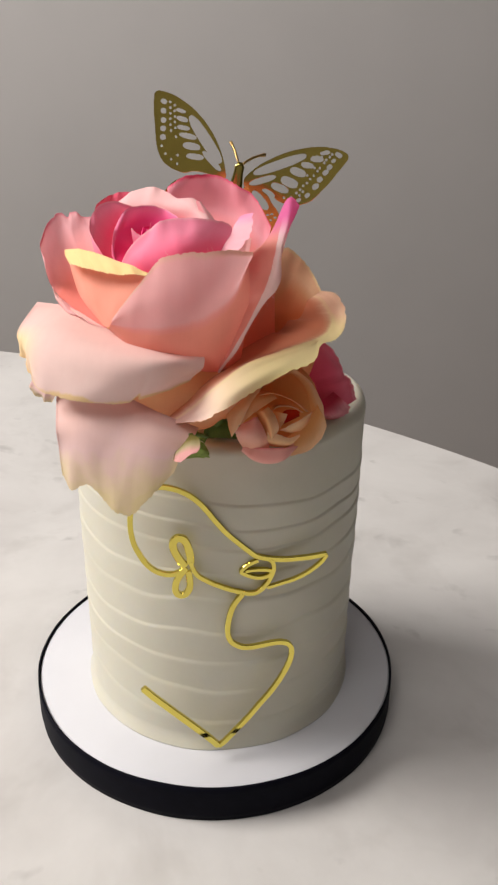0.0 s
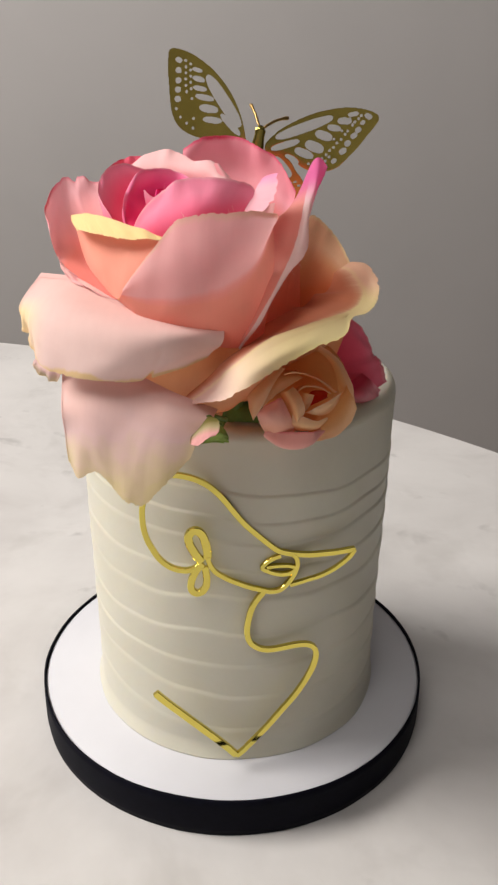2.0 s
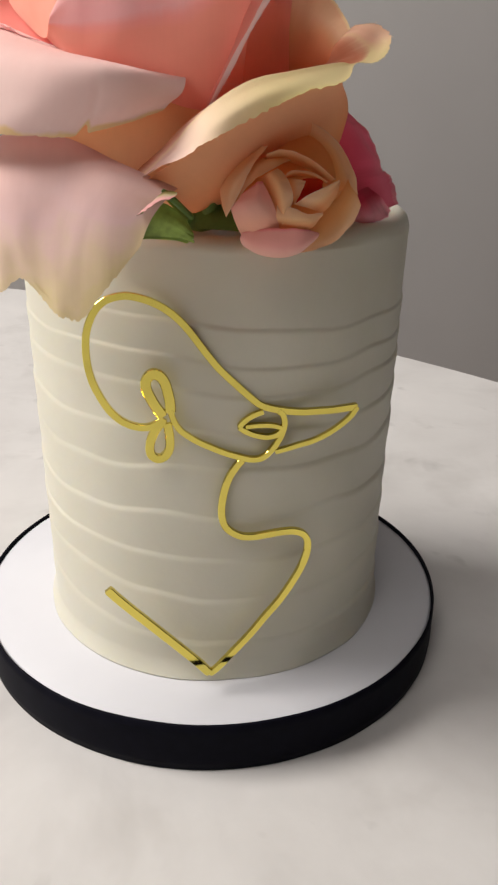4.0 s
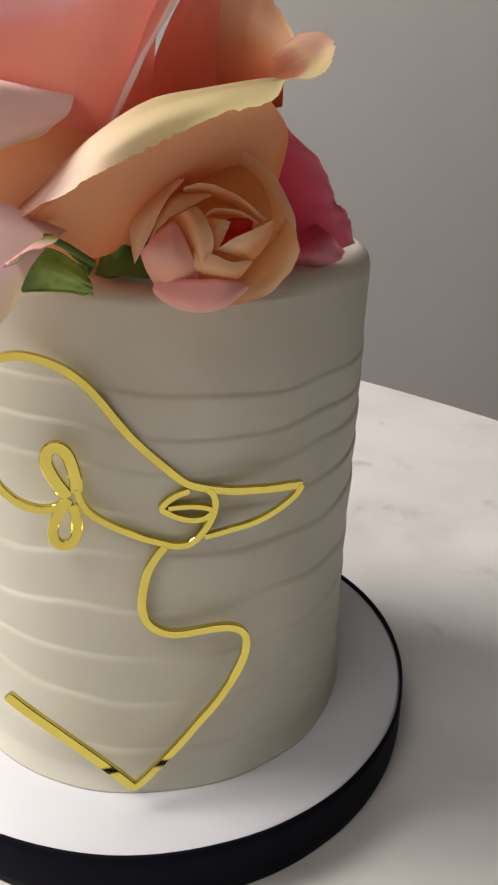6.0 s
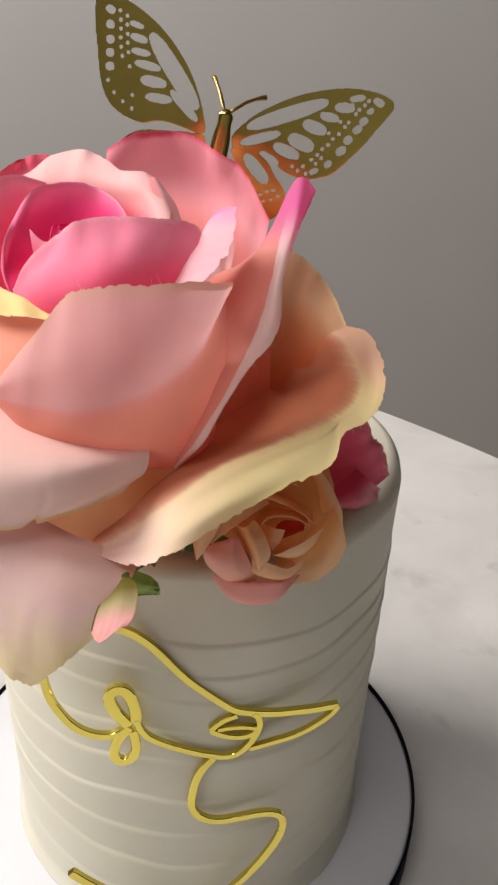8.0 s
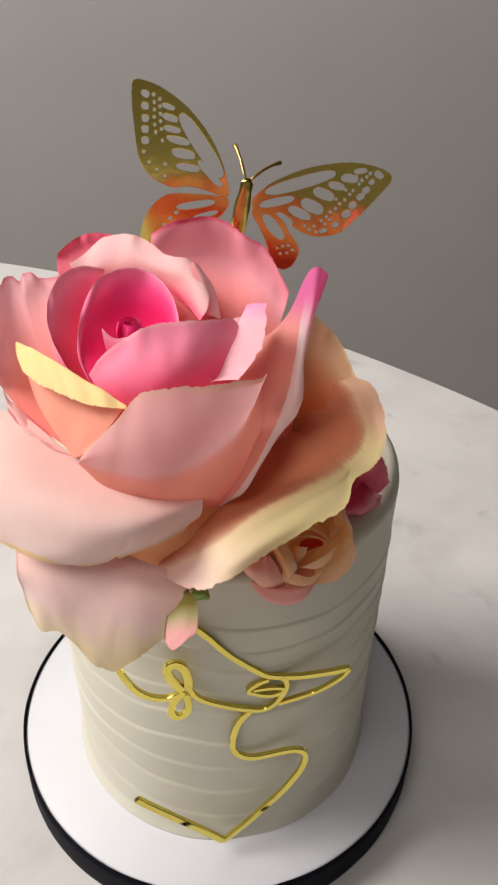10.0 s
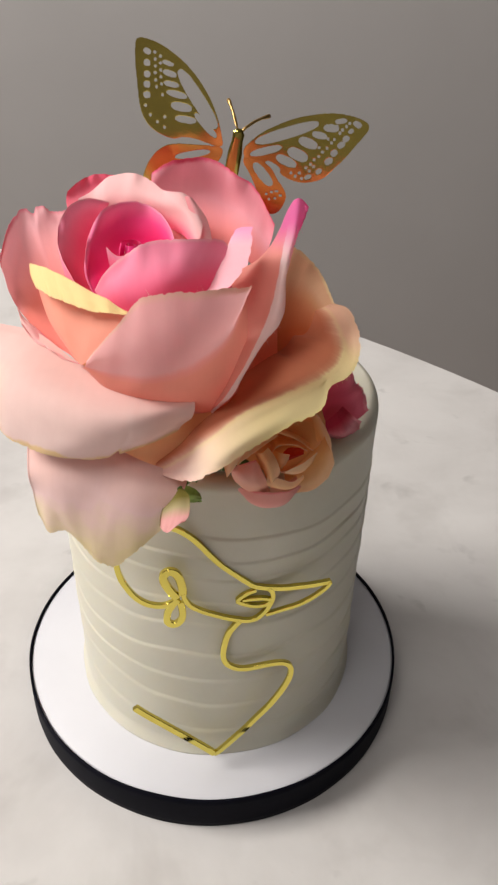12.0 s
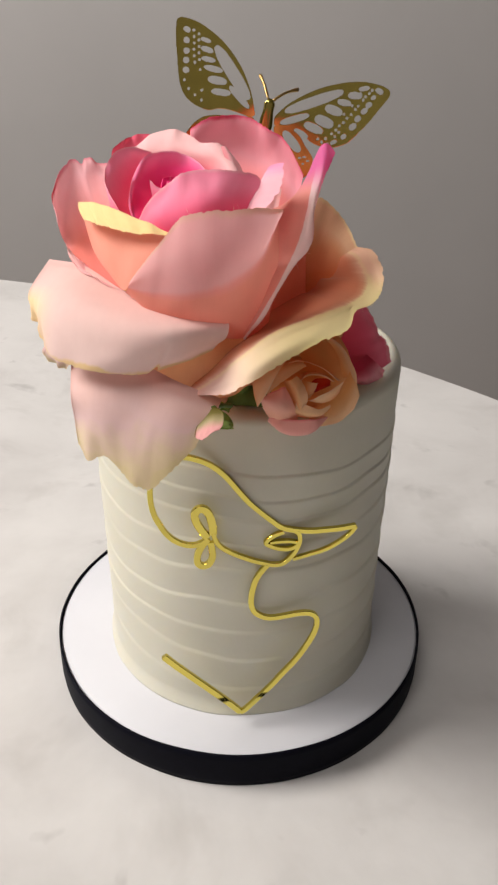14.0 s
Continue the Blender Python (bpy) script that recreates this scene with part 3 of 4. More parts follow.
petal(M_LIGHT, [[(-38.6, -36.0, 266.0), (-32.1, -29.0, 267.5), (-24.2, -28.0, 268.7), (-16.0, -30.0, 268.5), (-8.0, -40.0, 268.7), (-3.4, -52.0, 269.3)],
     [(-42.7, -34.0, 273.1), (-35.4, -26.0, 275.4), (-26.5, -27.0, 277.5), (-16.9, -32.0, 276.8), (-7.5, -39.0, 276.2), (-1.2, -48.0, 271.6)],
     [(-46.6, -28.0, 277.2), (-41.4, -19.0, 278.4), (-36.5, -17.0, 281.0), (-30.9, -19.0, 283.9), (-26.7, -22.5, 285.1), (-23.0, -23.5, 284.6), (-19.2, -25.5, 282.8), (-15.5, -28.5, 281.0), (-11.4, -32.5, 281.9), (-7.9, -32.5, 281.3), (-4.6, -32.0, 278.6), (-1.2, -40.0, 274.0)]], "pale pink petal", 6.0, ruffle=0.8, corner=0.02, nu=90, rag=0.015)
petal(M_CURL, [[(-7.5, -34.0, 280.6), (-5.5, -40.0, 276.0), (-4.5, -47.0, 269.0)],
     [(-5.6, -34.0, 280.6), (-2.5, -40.0, 275.8), (-0.5, -47.0, 268.8)],
     [(-4.3, -32.0, 278.6), (0.5, -38.0, 273.8), (3.0, -46.0, 267.0)]], "", 7.0, nu=20, nv=10, corner=0.0, ruffle=0.15)
petal(M_BACK, [[(-11.2, -42.0, 264.4), (-1.9, -39.0, 262.7), (7.7, -38.0, 261.3), (15.2, -40.0, 259.6), (20.5, -44.0, 255.5)],
     [(-19.9, -24.0, 274.3), (-8.1, -20.0, 275.8), (4.8, -21.0, 274.0), (15.0, -27.0, 270.0), (22.6, -34.0, 262.1)],
     [(-20.4, -20.5, 284.8), (-14.5, -20.5, 289.0), (-7.4, -19.0, 290.0), (0.4, -19.0, 289.7), (7.1, -22.0, 288.0), (12.2, -25.0, 285.0), (17.0, -27.0, 282.2), (20.5, -29.5, 277.4), (24.6, -32.0, 270.4)]], "rose pink petal with a deep pink rim", 8.0, corner=0.0, nu=90, rag=0.012, ruffle=0.9)
petal(M_LIGHT, [[(-10.0, -64.0, 256.2), (6.0, -62.0, 255.7), (15.6, -60.0, 254.0)],
     [(-9.7, -58.0, 261.8), (5.8, -55.0, 261.0), (15.0, -52.0, 258.9)],
     [(-9.2, -52.0, 266.0), (4.4, -46.0, 267.0), (16.2, -44.0, 267.4)]], "", 9.0, corner=0.0, fray=0.0)
petal(M_HOT, [[(-29.7, -74.0, 254.9), (-34.9, -68.0, 255.8), (-39.5, -58.0, 262.0), (-39.5, -46.0, 266.0), (-36.0, -38.0, 268.0)],
     [(-36.4, -74.0, 258.6), (-44.5, -66.0, 262.9), (-46.0, -54.0, 270.0), (-42.4, -42.0, 275.0), (-36.0, -34.5, 274.7)],
     [(-37.0, -73.0, 260.3), (-41.6, -71.0, 266.3), (-46.4, -63.5, 270.5), (-49.1, -53.5, 274.0), (-48.0, -48.0, 277.8), (-45.1, -42.5, 280.3), (-40.5, -37.5, 280.4), (-34.0, -34.5, 278.1)]], "hot pink inner petal", 10.0, corner=0.0, nu=80, rag=0.015)
petal(M_DEEP, [[(-29.8, -72.0, 258.0), (-30.4, -66.0, 260.9), (-28.9, -58.0, 262.2), (-25.5, -52.0, 263.3), (-20.9, -50.0, 263.4), (-16.2, -53.0, 263.1), (-13.7, -60.0, 262.7)],
     [(-33.8, -72.5, 258.7), (-37.3, -64.0, 263.5), (-36.6, -54.0, 268.5), (-31.0, -42.0, 271.2), (-22.2, -38.0, 271.3), (-14.0, -43.0, 269.0), (-10.5, -56.0, 265.1)],
     [(-35.4, -71.0, 259.7), (-38.6, -65.5, 263.6), (-39.0, -60.5, 268.9), (-38.8, -51.0, 272.6), (-35.6, -44.5, 278.0), (-30.7, -37.5, 278.9), (-25.4, -34.0, 278.6), (-20.2, -33.0, 276.8), (-14.6, -38.0, 274.4), (-10.4, -48.0, 271.0), (-9.0, -57.0, 268.0)]], "deep pink inner petal", 11.0, corner=0.0, nu=90, nv=26, ruffle=0.4, rag=0.01)
HEART_AT = Vector((-22.9, -62.0, 273.4))


def heart_row(radius, rise):
    """A spiral of one and a half turns round the heart of the rose."""
    ring = []
    for k in range(15):
        a = 0.6 + 3.0 * math.pi * k / 14
        r = radius * (0.35 + 0.65 * k / 14)
        ring.append(tuple(HEART_AT + Vector((r * math.cos(a), r * math.sin(a), rise + 1.2 * k / 14))))
    return ring


petal(M_HEART, [heart_row(3.2, -9.0), heart_row(4.6, -4.0), heart_row(3.6, -0.5)], "deep magenta rolled heart petal", 12.0, corner=0.0, nu=70, nv=12, ruffle=0.2)
petal(M_HOT, [[(-28.8, -70.0, 265.5), (-24.3, -72.0, 265.5), (-18.3, -70.0, 266.5)],
     [(-29.8, -69.0, 270.5), (-24.8, -71.0, 270.5), (-18.3, -70.0, 271.0)],
     [(-30.3, -68.0, 274.5), (-26.3, -70.0, 272.3), (-18.3, -69.0, 274.0)]], "", 12.5, corner=0.0, nu=24, nv=12, ruffle=0.2)
petal(M_HOT, [[(-28.8, -79.0, 256.5), (-20.5, -84.0, 256.5), (-9.8, -86.0, 259.2), (0.6, -82.0, 262.1), (10.2, -72.0, 263.1)],
     [(-32.5, -74.0, 258.6), (-25.2, -81.0, 265.0), (-13.7, -85.0, 269.9), (-3.0, -81.5, 271.5), (9.2, -69.0, 269.1)],
     [(-34.8, -70.5, 260.8), (-31.2, -72.5, 265.9), (-27.0, -74.0, 271.1), (-22.5, -75.0, 275.4), (-19.0, -76.0, 278.2), (-15.1, -74.5, 279.0), (-9.9, -73.0, 279.5), (-4.5, -72.5, 279.4), (2.7, -67.0, 277.6), (7.4, -64.0, 275.4), (10.4, -67.0, 270.5)]], "hot pink cupped inner petal", 13.0, ruffle=0.7, corner=0.0, nu=100, nv=24, rag=0.012, hairs=3)
petal(M_STRIP, [[(5.4, -70.0, 263.2), (10.7, -60.0, 266.1), (13.7, -50.0, 270.3)],
     [(3.0, -77.0, 264.8), (8.4, -66.0, 270.0), (12.3, -55.0, 275.6)],
     [(-0.1, -80.0, 264.3), (6.8, -69.0, 271.1), (11.1, -57.0, 276.7)],
     [(8.9, -84.0, 267.6), (15.6, -74.0, 273.3), (16.6, -62.0, 280.1)]], "pale pink folded petal edge", 14.0, corner=0.0, ruffle=0.9, rag=0.02)
petal(M_RIGHT, [[(20.0, -48.0, 256.0), (16.5, -46.0, 260.0), (11.5, -57.0, 262.0), (8.2, -72.0, 259.1), (6.6, -78.0, 245.7), (3.8, -80.0, 229.5), (-0.2, -79.0, 222.8)],
     [(23.6, -47.0, 266.0), (21.5, -47.0, 266.4), (19.0, -58.0, 263.7), (17.2, -72.0, 257.4), (13.8, -81.0, 246.4), (7.8, -83.0, 231.3), (1.4, -80.5, 222.2)],
     [(28.0, -43.0, 278.8), (26.3, -49.0, 273.6), (24.2, -61.0, 266.8), (21.6, -74.0, 258.4), (16.6, -83.0, 246.0), (9.2, -87.0, 232.7), (2.8, -82.0, 221.8)],
     [(31.7, -44.0, 283.9), (30.3, -53.0, 275.3), (26.9, -67.0, 266.2), (24.3, -77.0, 256.6), (17.8, -84.6, 246.4), (10.3, -88.0, 233.2), (3.5, -82.5, 221.5)],
     [(35.9, -42.0, 280.4), (31.9, -53.0, 273.2), (27.7, -67.0, 262.3), (25.9, -78.0, 254.2), (18.7, -85.2, 246.5), (11.4, -88.0, 233.1), (4.1, -82.5, 221.1)]], "pink petal with a curled bright tip", 15.0, nu=120, nv=26, corner=0.0, fray=0.02, rag=0.035, hairs=14)
petal(M_PEACH, [[(9.0, -62.0, 223.7), (18.1, -57.0, 223.5), (29.1, -52.0, 226.1), (43.3, -50.0, 228.5)],
     [(14.7, -50.0, 240.1), (23.9, -42.0, 241.6), (34.0, -37.0, 243.2), (44.2, -39.0, 238.8)],
     [(19.4, -40.0, 255.8), (29.1, -30.0, 262.2), (40.9, -29.0, 254.1), (50.0, -36.0, 241.7)]], "", 16.0, nu=80, rag=0.02)
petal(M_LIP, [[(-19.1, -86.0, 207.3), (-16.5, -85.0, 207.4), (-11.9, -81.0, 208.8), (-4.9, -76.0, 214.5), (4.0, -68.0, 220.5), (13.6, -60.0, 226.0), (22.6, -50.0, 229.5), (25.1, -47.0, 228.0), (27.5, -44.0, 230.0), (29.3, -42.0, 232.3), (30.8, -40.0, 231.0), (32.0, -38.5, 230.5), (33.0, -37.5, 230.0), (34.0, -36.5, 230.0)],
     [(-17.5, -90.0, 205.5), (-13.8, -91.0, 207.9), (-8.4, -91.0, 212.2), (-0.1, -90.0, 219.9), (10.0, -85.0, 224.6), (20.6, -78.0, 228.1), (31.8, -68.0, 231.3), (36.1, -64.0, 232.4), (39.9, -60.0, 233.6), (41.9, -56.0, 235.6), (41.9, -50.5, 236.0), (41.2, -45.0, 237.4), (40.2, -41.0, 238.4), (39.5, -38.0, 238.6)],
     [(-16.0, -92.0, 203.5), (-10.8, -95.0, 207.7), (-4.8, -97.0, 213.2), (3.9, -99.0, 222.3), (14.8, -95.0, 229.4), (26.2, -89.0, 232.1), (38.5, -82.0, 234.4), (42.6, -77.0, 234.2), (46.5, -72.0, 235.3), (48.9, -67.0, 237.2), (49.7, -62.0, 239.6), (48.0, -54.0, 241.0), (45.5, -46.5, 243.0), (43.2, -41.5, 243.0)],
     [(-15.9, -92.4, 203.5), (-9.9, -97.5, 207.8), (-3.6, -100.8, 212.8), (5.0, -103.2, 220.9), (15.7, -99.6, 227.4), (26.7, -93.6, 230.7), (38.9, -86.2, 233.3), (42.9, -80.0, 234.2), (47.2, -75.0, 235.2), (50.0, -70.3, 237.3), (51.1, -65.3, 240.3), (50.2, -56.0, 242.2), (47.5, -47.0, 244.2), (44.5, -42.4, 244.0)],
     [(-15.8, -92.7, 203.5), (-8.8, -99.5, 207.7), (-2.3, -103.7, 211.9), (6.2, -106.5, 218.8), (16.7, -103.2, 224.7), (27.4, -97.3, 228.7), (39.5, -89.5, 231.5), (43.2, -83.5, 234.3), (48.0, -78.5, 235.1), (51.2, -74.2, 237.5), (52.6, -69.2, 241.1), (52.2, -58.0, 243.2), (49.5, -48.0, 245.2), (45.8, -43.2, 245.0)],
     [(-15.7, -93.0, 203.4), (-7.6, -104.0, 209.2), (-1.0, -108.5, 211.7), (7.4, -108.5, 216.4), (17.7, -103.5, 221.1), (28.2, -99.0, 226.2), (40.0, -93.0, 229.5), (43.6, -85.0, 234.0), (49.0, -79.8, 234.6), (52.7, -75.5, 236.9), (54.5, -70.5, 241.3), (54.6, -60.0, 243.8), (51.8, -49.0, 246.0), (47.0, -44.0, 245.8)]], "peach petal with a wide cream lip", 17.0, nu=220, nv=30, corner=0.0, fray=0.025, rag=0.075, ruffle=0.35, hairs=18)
petal(M_RMID, [[(3.4, -72.0, 212.5), (15.0, -64.0, 215.7), (27.0, -57.0, 219.5)],
     [(14.4, -60.0, 244.0), (21.3, -55.0, 246.7), (26.5, -48.0, 245.6)],
     [(22.7, -47.0, 260.5), (26.5, -43.0, 264.6), (29.2, -38.0, 267.6)]], "salmon outer petal", 18.0, corner=0.0, fray=0.0)
petal(M_SHADE, [[(-16.0, -91.5, 202.1), (-9.4, -97.3, 206.3), (-2.9, -100.9, 210.7), (5.7, -103.5, 218.2), (16.3, -100.1, 224.4), (27.2, -94.0, 228.1), (39.4, -86.5, 230.8)],
     [(-12.6, -86.0, 199.5), (-2.8, -84.0, 198.7), (8.1, -78.0, 203.7), (19.5, -72.0, 210.9), (32.6, -64.0, 216.1), (44.9, -56.0, 222.3)],
     [(-9.3, -74.0, 193.9), (-1.6, -71.0, 193.2), (7.2, -64.0, 194.9), (18.0, -56.0, 197.9), (31.0, -50.0, 201.6), (42.8, -46.0, 208.8)]], "", 19.0, nu=30, corner=0.0, fray=0.0)
petal(M_LOWER, [[(-70.5, -62.0, 243.6), (-55.8, -68.0, 243.0), (-39.1, -80.0, 237.8), (-21.8, -83.0, 233.8), (-4.5, -80.0, 229.0)],
     [(-76.5, -72.0, 235.0), (-61.0, -86.0, 237.6), (-39.8, -99.0, 234.2), (-19.8, -102.0, 232.2), (-1.4, -89.0, 230.1)],
     [(-75.4, -78.0, 231.9), (-63.9, -92.0, 227.1), (-41.6, -104.0, 223.8), (-21.9, -104.0, 223.0), (-2.1, -93.0, 226.2)],
     [(-74.2, -80.0, 228.4), (-64.8, -92.0, 216.4), (-45.6, -102.0, 215.8), (-26.2, -101.8, 215.8), (-6.9, -95.0, 222.0)]], "pale pink spreading petal with a frayed cream edge", 20.0, nu=110, corner=0.0, notch=(0.74, 0.13, 0.012), rag=0.022, crimp=1.0, ruffle=0.9, hairs=10)
petal(M_HANG, [[(-68.2, -78.0, 219.5), (-63.9, -80.0, 218.1), (-58.6, -82.0, 217.7)],
     [(-71.5, -80.0, 215.0), (-66.6, -83.0, 212.9), (-60.3, -85.0, 212.6)],
     [(-72.1, -78.0, 210.7), (-67.6, -81.0, 208.4), (-62.8, -83.0, 207.5)]], "", 21.0, nu=12, nv=8)
petal(M_HANG, [[(-60.9, -82.0, 210.9), (-48.3, -88.0, 215.7), (-33.6, -91.0, 214.7), (-19.2, -94.0, 209.0), (-3.5, -94.0, 202.6)],
     [(-60.3, -90.0, 199.6), (-47.4, -97.0, 203.9), (-33.4, -100.0, 204.7), (-19.4, -104.0, 204.9), (-5.6, -103.0, 200.8)],
     [(-60.5, -87.0, 188.4), (-54.7, -93.0, 188.2), (-48.3, -97.0, 189.4), (-41.7, -99.5, 189.0), (-34.7, -102.0, 188.4), (-28.5, -104.0, 189.4), (-20.6, -106.0, 193.4), (-9.4, -105.0, 195.9)],
     [(-60.5, -85.0, 176.5), (-56.5, -89.0, 171.8), (-48.5, -94.0, 177.0), (-42.6, -97.0, 172.3), (-36.5, -100.0, 167.6), (-30.8, -102.0, 167.2), (-23.0, -105.0, 176.0), (-12.5, -106.0, 188.7)]], "pale pink hanging petal with a yellowish tip", 22.0, nu=100, corner=0.0, rag=0.02, ruffle=0.45)
petal(M_UNDER, [[(-30.4, -86.0, 226.8), (-12.8, -87.0, 227.4), (8.9, -79.0, 222.8)],
     [(-48.4, -88.0, 213.3), (-14.8, -92.0, 216.5), (3.5, -86.0, 214.6)],
     [(-50.7, -88.0, 211.9), (-17.3, -92.0, 204.4), (-4.1, -90.0, 205.8)]], "", 23.0)

# receptacle that carries the petals
x_ax = AXIS.orthogonal().normalized()
y_ax = AXIS.cross(x_ax)
TURN_ROSE = Matrix((x_ax, y_ax, AXIS)).transposed().to_4x4()
bm = lathe([(0, -0.004), (0.006, -0.004), (0.010, 0.006), (0.022, 0.018), (0.030, 0.034), (0.030, 0.048), (0.020, 0.060), (0, 0.064)], 40)
bm.transform(Matrix.Translation(ROSE_BASE) @ TURN_ROSE)
part("receptacle", bm, M_UNDER, rose, "peach inner body")
bm = lathe([(0.010, 0.050), (0.026, 0.056), (0.029, 0.066), (0.024, 0.072), (0.012, 0.070), (0, 0.068)], 40)
bm.transform(Matrix.Translation(ROSE_BASE) @ TURN_ROSE)
part("heart_cup", bm, M_HOT, rose, "deep pink heart")

# ---- the small roses ----
small = tagged(new("small_rose"), "small peach cloth rosebud with pink outer petals", "artificial flower")
part("petal", sheet([[(22.1, -66, 208.7), (29.8, -66, 210.6), (37.8, -66, 206.7), (42.8, -66, 199.4)],
     [(21.7, -66, 212.9), (29.6, -63, 216.1), (39.9, -64, 211.6), (45.5, -68, 201.2)],
     [(22.5, -69, 216), (29.4, -67, 219.9), (40.3, -68, 215.1), (46.3, -71, 206.1), (47.7, -73, 199.3)]], 30, 18, 0.12, 0.25, 0.012, 0.0, 4.0, 40.5, rag=0.012), M_SMALLB, small)
part("petal", sheet([[(30.7, -68.0, 186.6), (36.5, -68.0, 194.0), (42.4, -68.0, 198.0), (45.8, -68.0, 205.1)],
[(31.1, -71.0, 183.3), (38.9, -73.0, 187.5), (44.5, -73.0, 192.8), (47.6, -70.0, 199.6)],
[(30.7, -76.0, 182.8), (40.3, -79.0, 186.0), (45.9, -79.0, 191.4), (48.7, -76.0, 196.7)]], 30, 18, 0.12, 0.25, 0.012, 0.0, 4.0, 41.5, rag=0.012), M_SMALLB, small)
part("petal", sheet([[(8.6, -66, 193.2), (8.1, -64, 201.3), (12, -63, 208.4), (18.9, -62, 212.6)],
     [(7.4, -74, 195.9), (7, -73, 201.7), (11.3, -72, 208.5), (17.6, -70, 212.8)],
     [(8.7, -80, 194), (10.2, -81, 201.5), (14.1, -80, 207.4), (19.5, -76, 212.7)],
     [(9.4, -81.5, 193.3), (13, -82.5, 200.4), (16.3, -81, 207), (20.7, -77, 213.1)]], 30, 18, 0.12, 0.25, 0.012, 0.0, 4.0, 42.5, rag=0.012), M_SMALL, small)
part("petal", sheet([[(19.7, -68, 207.2), (26.9, -68, 207.4), (34.5, -68, 204.4), (39.5, -68, 200.6)],
     [(20.2, -76, 209.7), (26.7, -77, 210.9), (33.3, -77, 208.4), (39.4, -77, 203.3)],
     [(20.6, -78, 210.9), (26.7, -79.5, 212), (33.1, -79.5, 209.6), (40.4, -79, 204.3)]], 30, 18, 0.12, 0.25, 0.012, 0.0, 4.0, 43.5, rag=0.012), M_SMALLB, small)
part("petal", sheet([[(13.1, -70, 196.1), (13.9, -70, 202.8), (17.7, -69, 208.4), (25.3, -68, 209.4)],
     [(12.3, -78, 198.1), (14.8, -79, 204.1), (18.8, -78, 208.4), (26.2, -74, 209.5)],
     [(13, -82, 198.8), (16.8, -83, 203.5), (21.2, -81, 206.4), (27.4, -77, 209.2)]], 30, 18, 0.12, 0.25, 0.012, 0.0, 4.0, 44.5, rag=0.012), M_SMALL, small)
part("petal", sheet([[(28.5, -72, 195.7), (25.7, -72, 198.2), (25, -72, 201.9), (26.7, -72, 204), (32.9, -72, 204.2), (37.7, -72, 202.2)],
     [(28.1, -79, 197.4), (25.9, -80, 200.8), (25.5, -79.5, 204.1), (28.3, -78, 205.7), (33.4, -77, 205.2), (38, -77, 203)],
     [(28.1, -80, 197.7), (26.1, -81, 201.2), (25.7, -80.5, 204.6), (28.6, -79, 206.2), (33.5, -78, 205.6), (38.2, -78, 203.4)]], 30, 18, 0.12, 0.25, 0.012, 0.0, 4.0, 45.5, rag=0.012), M_SMALL, small)
part("petal", sheet([[(27.8, -79, 196.6), (25.9, -80, 200.9), (25.8, -79, 204.3)],
     [(28.6, -81, 197.5), (28.2, -82, 201), (28.6, -81, 204.4)],
     [(28.8, -81, 197.5), (30.9, -82, 201.6), (31.8, -81, 203.8)]], 30, 18, 0.12, 0.25, 0.012, 0.0, 4.0, 46.5, rag=0.012), M_SMALL, small)
part("petal", sheet([[(28.1, -77, 196.7), (32.3, -77, 198.8), (37.2, -77, 201.4)],
     [(28.3, -78, 198.8), (31.7, -78, 200.9), (36.8, -78, 202.3)],
     [(29.9, -77, 202.8), (32, -77, 204.2), (37.1, -77, 204)]], 30, 18, 0.12, 0.25, 0.012, 0.0, 4.0, 47.5, rag=0.012), M_CORE, small)
part("petal", sheet([[(37.3, -77, 194.6), (39.5, -77, 196.8), (41.2, -77, 200.1), (42, -77, 203.5)],
     [(33.2, -83, 196.4), (35.8, -85, 198.9), (38.8, -84, 201.5), (41.5, -80, 203.8)],
     [(28.4, -83.5, 197.8), (32, -85, 200.3), (36.4, -84, 202.4), (41.6, -80, 204.3)]], 30, 18, 0.12, 0.25, 0.012, 0.0, 4.0, 48.5, rag=0.012), M_SMALL, small)
part("petal", sheet([[(24.5, -82, 190.4), (22.8, -82.5, 196.4), (20.7, -81.5, 201.1), (18.4, -80, 204.3)],
     [(25.6, -86, 192.6), (25.2, -88, 198.4), (23.6, -87, 203.2), (21.3, -84, 206.2)],
     [(27.1, -84.5, 194.7), (27.9, -86, 199.6), (26.9, -85, 204.2), (23.8, -82, 207.4)]], 30, 18, 0.12, 0.25, 0.012, 0.0, 4.0, 49.5, rag=0.012), M_SMALL, small)
part("petal", sheet([[(23.4, -82, 190.4), (28.9, -83, 190.1), (33.9, -82, 190.9), (36.5, -80, 193.6)],
     [(23.5, -86, 194.2), (28.7, -88, 193.8), (33.6, -87, 193.6), (36.9, -83, 194.7)],
     [(23.8, -85, 197.6), (28.6, -86.5, 197), (32.9, -86, 195.5), (37.1, -82, 195.6)]], 30, 18, 0.12, 0.25, 0.012, 0.0, 4.0, 50.5, rag=0.012), M_SMALL, small)
part("petal", sheet([[(13.9, -78, 187), (17.4, -84, 188.5), (21, -85, 189.2), (24.9, -84, 189.5)],
     [(11.7, -81, 192.1), (16, -87, 193.9), (20.3, -88.5, 195.3), (23.9, -86, 194.5)],
     [(10.2, -80, 195.9), (13.8, -86, 198.2), (18.1, -88, 199.6), (22.5, -86, 198.4)],
     [(10.1, -79, 196.4), (14.1, -83, 200.4), (17.5, -85, 203.3), (19.3, -84.5, 204)]], 30, 18, 0.12, 0.25, 0.012, 0.0, 4.0, 51.5, rag=0.012), M_SMALLP, small, "pale pink petal")
